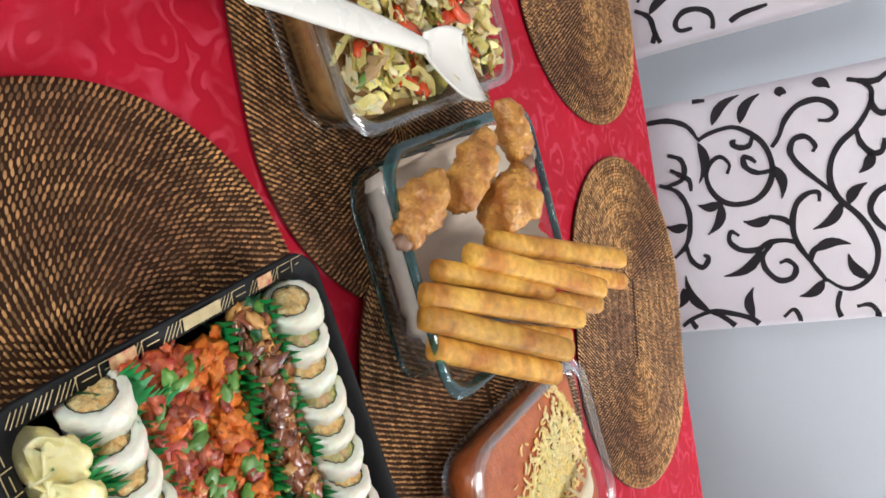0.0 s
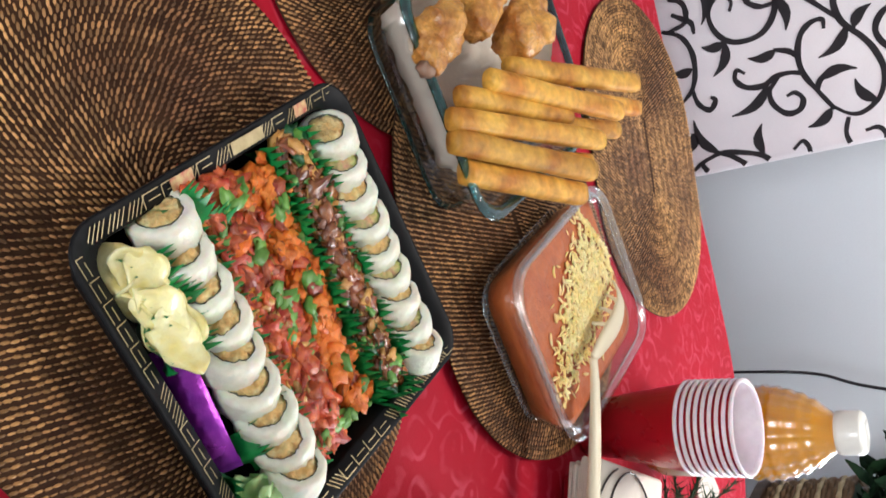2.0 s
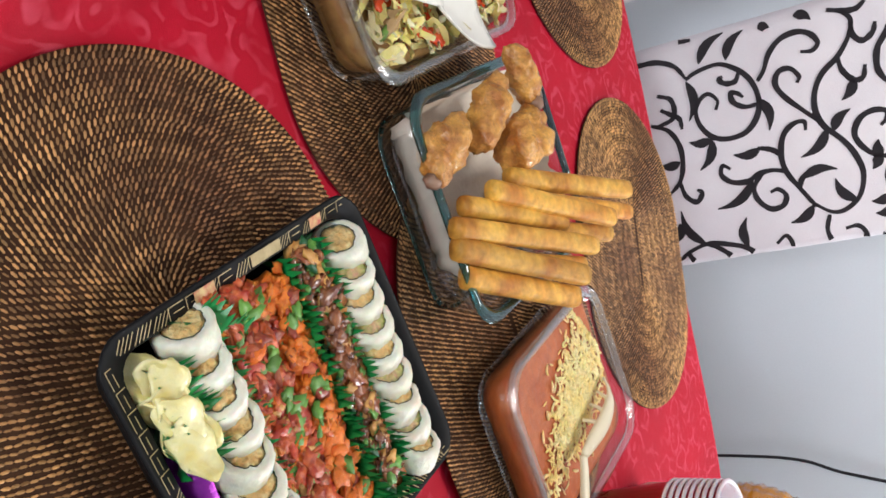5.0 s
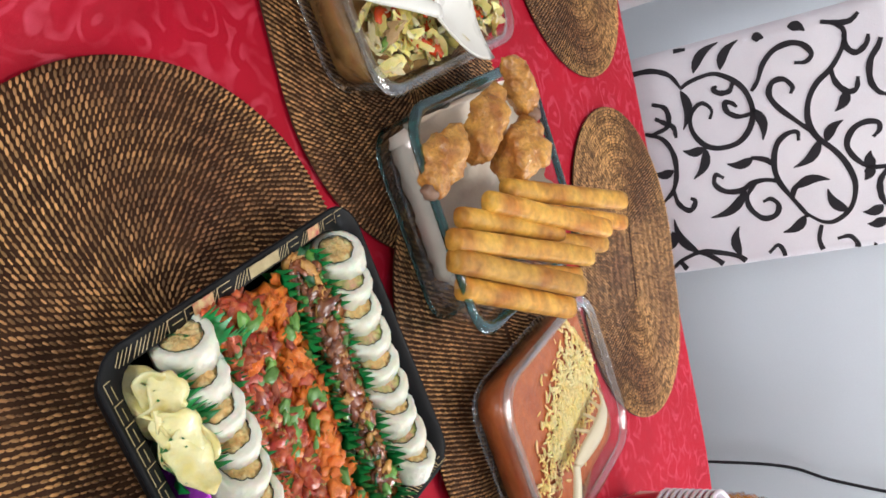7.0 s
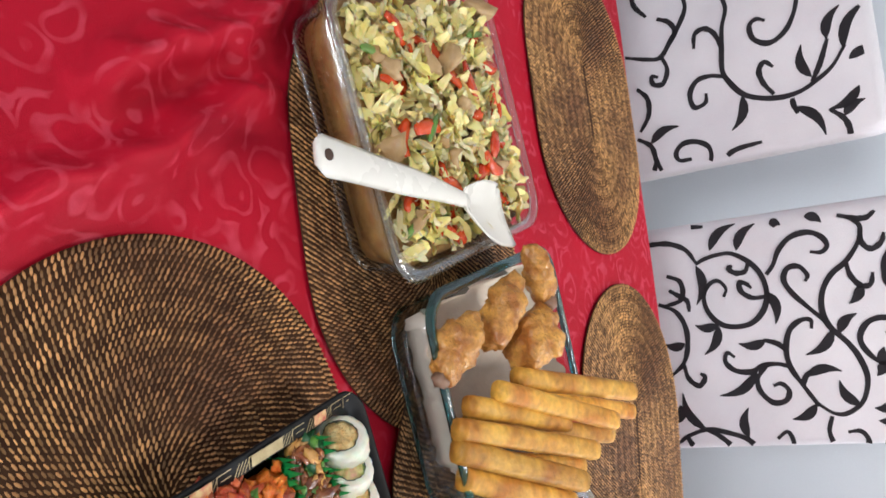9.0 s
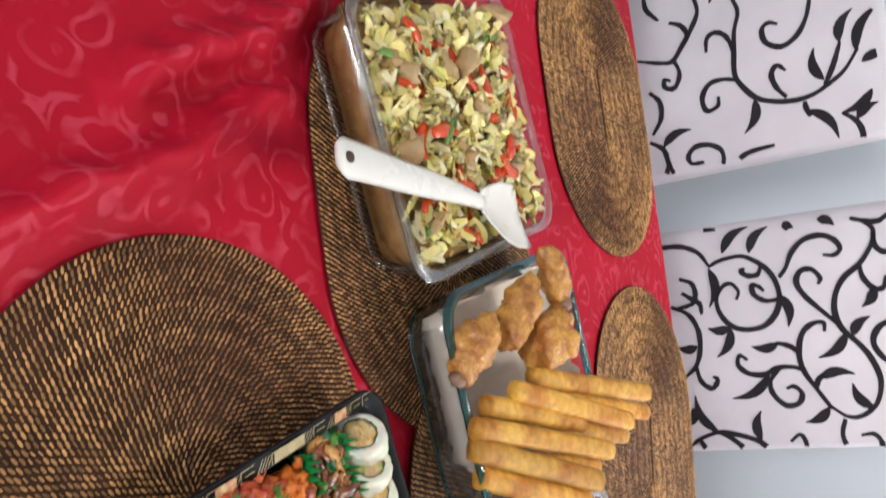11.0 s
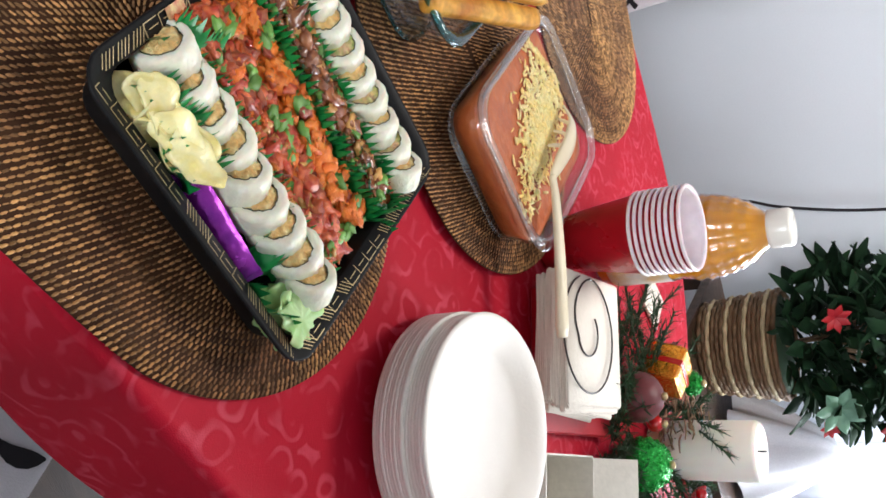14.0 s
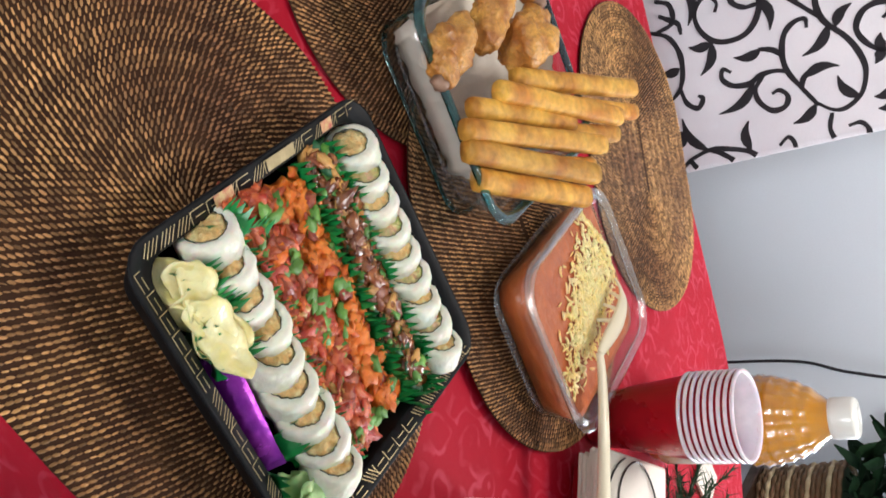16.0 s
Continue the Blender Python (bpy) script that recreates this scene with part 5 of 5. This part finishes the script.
def centrepiece():
    rng = random.Random(51)
    z = ZT + 0.002
    g = thing("pine_garland", "dark pine sprigs with dried twigs on the table", "garland", Matrix())
    for k in range(125):
        a = rng.uniform(0, 6.28)
        x, y = 0.89 + 0.155 * math.cos(a) * rng.uniform(0.25, 1), 0.885 + 0.135 * math.sin(a) * rng.uniform(0.25, 1)
        bm = bmesh.new()
        sprig(bm, (x, y, z + rng.uniform(0.004, 0.045)), (math.cos(a + rng.uniform(-0.7, 0.7)), math.sin(a + rng.uniform(-0.7, 0.7)), rng.uniform(0, 0.5)), rng.uniform(0.05, 0.09), rng)
        part("sprig", bm, PINE, g)
    for x, y, zz, dx, dy in ((0.765, 0.985, 0.03, -0.3, 0.35), (0.77, 0.80, 0.012, -0.5, -0.4), (0.87, 0.77, 0.02, 0.2, -0.8), (0.915, 0.955, 0.07, -0.1, -0.4), (0.92, 0.94, 0.075, 0.15, -0.35)):
        bm = bmesh.new()
        sprig(bm, (x, y, z + zz), (dx, dy, 0.45), 0.06, rng, 0.02)
        part("sprig", bm, PINE, g)
    for k in range(26):
        x, y = 0.90 + rng.uniform(-0.05, 0.05), 0.96 + rng.uniform(-0.045, 0.04)
        bm = bmesh.new()
        for _ in range(5):
            shred(bm, (x, y, z + rng.uniform(0.02, 0.075)), rng.uniform(0.02, 0.035), 0.0016, rng, 1.2, 0.9)
        tagged(part("dried_moss", bm, TWIG, g), kind="stuff")

    def ball(name, label, at, r, mat, glitter=False):
        bm = bmesh.new()
        bmesh.ops.create_uvsphere(bm, u_segments=32, v_segments=20, radius=r)
        t = thing(name, label, "ornament", pose(*at))
        part("ball", bm, mat, t)
        if glitter:
            bm = bmesh.new()
            for _ in range(320):
                d = Vector((rng.gauss(0, 1), rng.gauss(0, 1), rng.gauss(0, 1))).normalized()
                blob(bm, d * (r + 0.0006), 0.0016, rng, 0.5)
            tagged(part("glitter", bm, GLITTER, t), kind="stuff")
        part("cap", lathe(bmesh.new(), [(0.005, r - 0.001), (0.005, r + 0.004), (0.002, r + 0.006)], 14), GOLD, t, "small gold cap")
    ball("maroon_ornament", "frosted maroon ball ornament among pine sprigs", (0.818, 0.868, z + 0.034), 0.033, MAROON)
    ball("green_ornament", "green glitter ball ornament among pine sprigs", (0.892, 0.826, z + 0.036), 0.034, GLITTER, True)
    ball("small_green_ornament", "small green glitter ball ornament", (0.862, 0.968, z + 0.07), 0.016, GLITTER, True)
    ball("small_red_ornament", "small shiny red ball ornament", (0.862, 0.872, z + 0.045), 0.011, BERRY)
    t = thing("gift_ornament", "small gold foil gift box ornament", "ornament", pose(0.818, 0.945, z + 0.028, 12, 8, 25))
    part("box", boxed(-0.027, -0.027, 0, 0.027, 0.027, 0.05, 0.006), GOLDFOIL, t, smooth=False)
    part("ribbon", boxed(-0.0275, -0.004, -0.0005, 0.0275, 0.004, 0.0508, 0.0003), BERRY, t, "red ribbon", smooth=False)
    c = thing("pillar_candle", "thick ivory pillar candle in a garland", "candle", pose(0.962, 0.953, z))
    wax = part("wax", lathe(bmesh.new(), [(0.040, 0), (0.0415, 0.003), (0.0415, 0.142), (0.039, 0.147), (0.032, 0.1475), (0.026, 0.143), (0.002, 0.142)], 48), WAX, c)
    part("wick", lathe(bmesh.new(), [(0.001, 0.142), (0.001, 0.154)], 8), PRINT, wax, "black wick")
    t = thing("berry_cluster", "dark red glittering berries and petals", "ornament", pose(1.03, 0.90, z))
    for k in range(16):
        bm = bmesh.new()
        a = rng.uniform(0, 6.28)
        blob(bm, (0.035 * math.cos(a) * rng.random(), 0.035 * math.sin(a) * rng.random(), 0.03 + rng.uniform(0, 0.04)), rng.uniform(0.007, 0.012), rng, 0.2, 2)
        part("berry", bm, BERRY if k % 3 else MAROON, t)
    for k in range(7):
        bm = bmesh.new()
        leaf_mesh(bm, (0, 0, 0.05), 0.05, 0.016, Euler((rng.uniform(-0.4, 0.4), rng.uniform(-0.5, 0.2), k * 0.9)).to_matrix())
        part("petal", bm, PETAL, t)
    # open white box beside the plates
    t = thing("cardboard_box", "small open white cardboard box with a flap", "box", pose(0.768, 0.574, z, 0, 0, -38))
    bm = bmesh.new()
    loft(bm, [rrect(0.062, 0.055, 0.002, 0, 1), rrect(0.062, 0.055, 0.002, 0.062, 1), rrect(0.0605, 0.0535, 0.002, 0.062, 1), rrect(0.0605, 0.0535, 0.002, 0.003, 1)], True, True)
    part("body", bm, CARD, t, smooth=False)
    part("flap", boxed(-0.060, -0.001, -0.001, 0.060, 0.052, 0.0006), CARD, t, "open lid flap", pose(0, 0.056, 0.062, 38, 0, 0), False)
    part("printed_patch", boxed(-0.052, -0.0557, 0.03, -0.02, -0.0552, 0.045), material("grey_print", (0.3, 0.28, 0.26), None, 60, 0.7), t, "grey printed patch", smooth=False)
    # folded paper at the far edge
    bm = bmesh.new()
    box(bm, -0.03, -0.03, 0, 0.03, 0.03, 0.004, 0.001)
    solo("paper_tag", bm, PAPER, "small folded white paper behind the garland", "paper", pose(0.79, 1.085, z + 0.001, 0, 0, 20), smooth=False)


def plant_corner():
    rng = random.Random(61)
    st = thing("side_table", "dark wooden side table against the wall", "side table", pose(1.42, 1.93, 0))
    part("tabletop", boxed(-0.21, -0.22, 0.530, 0.48, 0.22, 0.555, 0.004), WOOD, st, smooth=False)
    for x in (-0.18, 0.45):
        for y in (-0.19, 0.19):
            part("leg", boxed(x - 0.02, y - 0.02, 0, x + 0.02, y + 0.02, 0.529, 0.002), WOOD, st, smooth=False)
    b = thing("wicker_basket", "round tan wicker basket with pale bands", "basket", pose(1.335, 1.9, 0.5555))
    n = 72
    for k in range(17):
        bm = bmesh.new()
        zz = 0.006 + 0.0115 * k
        r = 0.112 + 0.022 * k / 16
        band = k % 4 == 2
        ring = []
        for i in range(n + 1):
            a = 2 * math.pi * i / n
            w = 0.0035 * math.cos(a * 18 + math.pi * (k % 2))
            ring.append(((r + w + (0.002 if band else 0)) * math.cos(a), (r + w + (0.002 if band else 0)) * math.sin(a), zz))
        tube(bm, ring, 0.0062, 6)
        part("strand", bm, BAND if band else WICKER, b)
    part("bottom", lathe(bmesh.new(), [(0.112, 0), (0.112, 0.006)], 40), WICKER, b)
    part("lining", lathe(bmesh.new(), [(0.11, 0.006), (0.128, 0.185), (0.10, 0.188), (0.002, 0.19)], 40, cap0=False), PINE, b, "dark green lining")
    p = thing("holiday_plant", "dark leafy plant with red flowers and berries", "plant", pose(1.335, 1.9, 0.745))
    bm = bmesh.new()
    for k in range(900):
        a, r, zz = rng.uniform(0, 6.28), 0.21 * math.sqrt(rng.random()), rng.uniform(0.03, 0.44)
        r *= 1.0 - 0.45 * abs(zz - 0.16) / 0.3
        leaf_mesh(bm, (r * math.cos(a), r * math.sin(a), zz), rng.uniform(0.05, 0.09), rng.uniform(0.012, 0.022), Euler((rng.uniform(-1, 1), rng.uniform(-1, 0.8), a + rng.uniform(-1.2, 1.2))).to_matrix())
    tagged(part("foliage", bm, LEAFM, p, "dense dark green foliage"), kind="stuff")
    for k in range(60):
        a, r = rng.uniform(0, 6.28), rng.uniform(0.02, 0.2)
        zz = rng.uniform(0.0, 0.36)
        r *= 1.0 - 0.4 * abs(zz - 0.14) / 0.36
        bm = bmesh.new()
        leaf_mesh(bm, (r * math.cos(a), r * math.sin(a), zz), rng.uniform(0.05, 0.085), rng.uniform(0.013, 0.022), Euler((rng.uniform(-0.6, 0.6), rng.uniform(-0.7, 0.5), a + rng.uniform(-0.8, 0.8))).to_matrix())
        part("leaf", bm, LEAFM, p)
    for k in range(14):
        bm = bmesh.new()
        a = rng.uniform(0, 6.28)
        tube(bm, curve_points([(0, 0, -0.02), (0.03 * math.cos(a), 0.03 * math.sin(a), 0.12), (0.1 * math.cos(a), 0.1 * math.sin(a), 0.26)], 5), 0.003, 5)
        part("stem", bm, TWIG, p)
    for cx_, cy_, cz_, mat, size in ((0.05, -0.215, 0.13, LEAFP, 0.06), (-0.15, -0.16, 0.15, PETAL, 0.035), (0.11, -0.20, 0.10, PETAL, 0.025), (-0.05, -0.21, 0.27, LEAFP, 0.05), (0.16, -0.13, 0.22, PETAL, 0.035)):
        for k in range(7):
            bm = bmesh.new()
            a = k * 0.9
            rot = Matrix.Rotation(radians(60), 3, "X") @ Euler((0, -0.25, a)).to_matrix()
            leaf_mesh(bm, (cx_, cy_, cz_), size, size * 0.3, rot)
            part("petal" if mat is PETAL else "leaf", bm, mat, p, "red petal" if mat is PETAL else "pale green leaf")
    # sheer curtain gathered before the window, and a white cloth heap on the side table
    cu = bmesh.new()
    rings = []
    for j in range(26):
        zz = 0.12 + 2.1 * j / 25
        rings.append([(1.78 + 1.1 * i / 110, 2.105 + 0.022 * math.sin(i * 0.62 + 0.5 * math.sin(j * 0.2)) + 0.008 * math.sin(i * 0.23), zz) for i in range(111)])
    loft(cu, rings, closed=False)
    loft(cu, [[(x, y + 0.0012, zz) for x, y, zz in r] for r in rings], closed=False)
    m = bpy.data.materials.new("sheer_fabric")
    m.use_nodes = True
    nd, ln = m.node_tree.nodes, m.node_tree.links
    mix, tr, tl = nd.new("ShaderNodeMixShader"), nd.new("ShaderNodeBsdfTransparent"), nd.new("ShaderNodeBsdfTranslucent")
    add = nd.new("ShaderNodeMixShader")
    nz = nd.new("ShaderNodeTexNoise")
    nz.inputs["Scale"].default_value = 60
    tl.inputs[0].default_value = (0.85, 0.86, 0.92, 1)
    nd["Principled BSDF"].inputs["Base Color"].default_value = (0.82, 0.82, 0.88, 1)
    nd["Principled BSDF"].inputs["Roughness"].default_value = 0.9
    add.inputs[0].default_value, mix.inputs[0].default_value = 0.5, 0.55
    ln.new(nd["Principled BSDF"].outputs[0], add.inputs[1]), ln.new(tl.outputs[0], add.inputs[2])
    ln.new(tr.outputs[0], mix.inputs[1]), ln.new(add.outputs[0], mix.inputs[2])
    ln.new(mix.outputs[0], nd["Material Output"].inputs[0])
    solo("sheer_curtain", cu, m, "sheer white curtain hanging in folds", "curtain")
    bm = bmesh.new()
    n = 44
    rings = []
    for s in (0.02, 0.25, 0.45, 0.62, 0.78, 0.9, 1.0):
        h = 0.26 * math.cos(s * 1.5)
        rings.append([(0.17 * s * (1 + 0.16 * math.sin(9 * q) * s) * math.cos(q), 0.13 * s * (1 + 0.12 * math.sin(7 * q + 1) * s) * math.sin(q), 0.004 + max(0, h) + 0.02 * s * math.sin(5 * q + 2)*0.5*(1-s)) for q in (2 * math.pi * i / n for i in range(n))])
    loft(bm, rings, True)
    loft(bm, [[(x * 0.985, y * 0.985, max(0.002, zz - 0.003)) for x, y, zz in r] for r in rings], True)
    solo("white_cloth", bm, SHEER, "heap of white sheer fabric on the side table", "fabric", pose(1.67, 1.92, 0.5555))


room()
table()
chairs()
placemats()
dishes()
sushi_tray()
drinks()
plates()
napkins()
sushi()
salad()
beans()
fried_food()
centrepiece()
plant_corner()
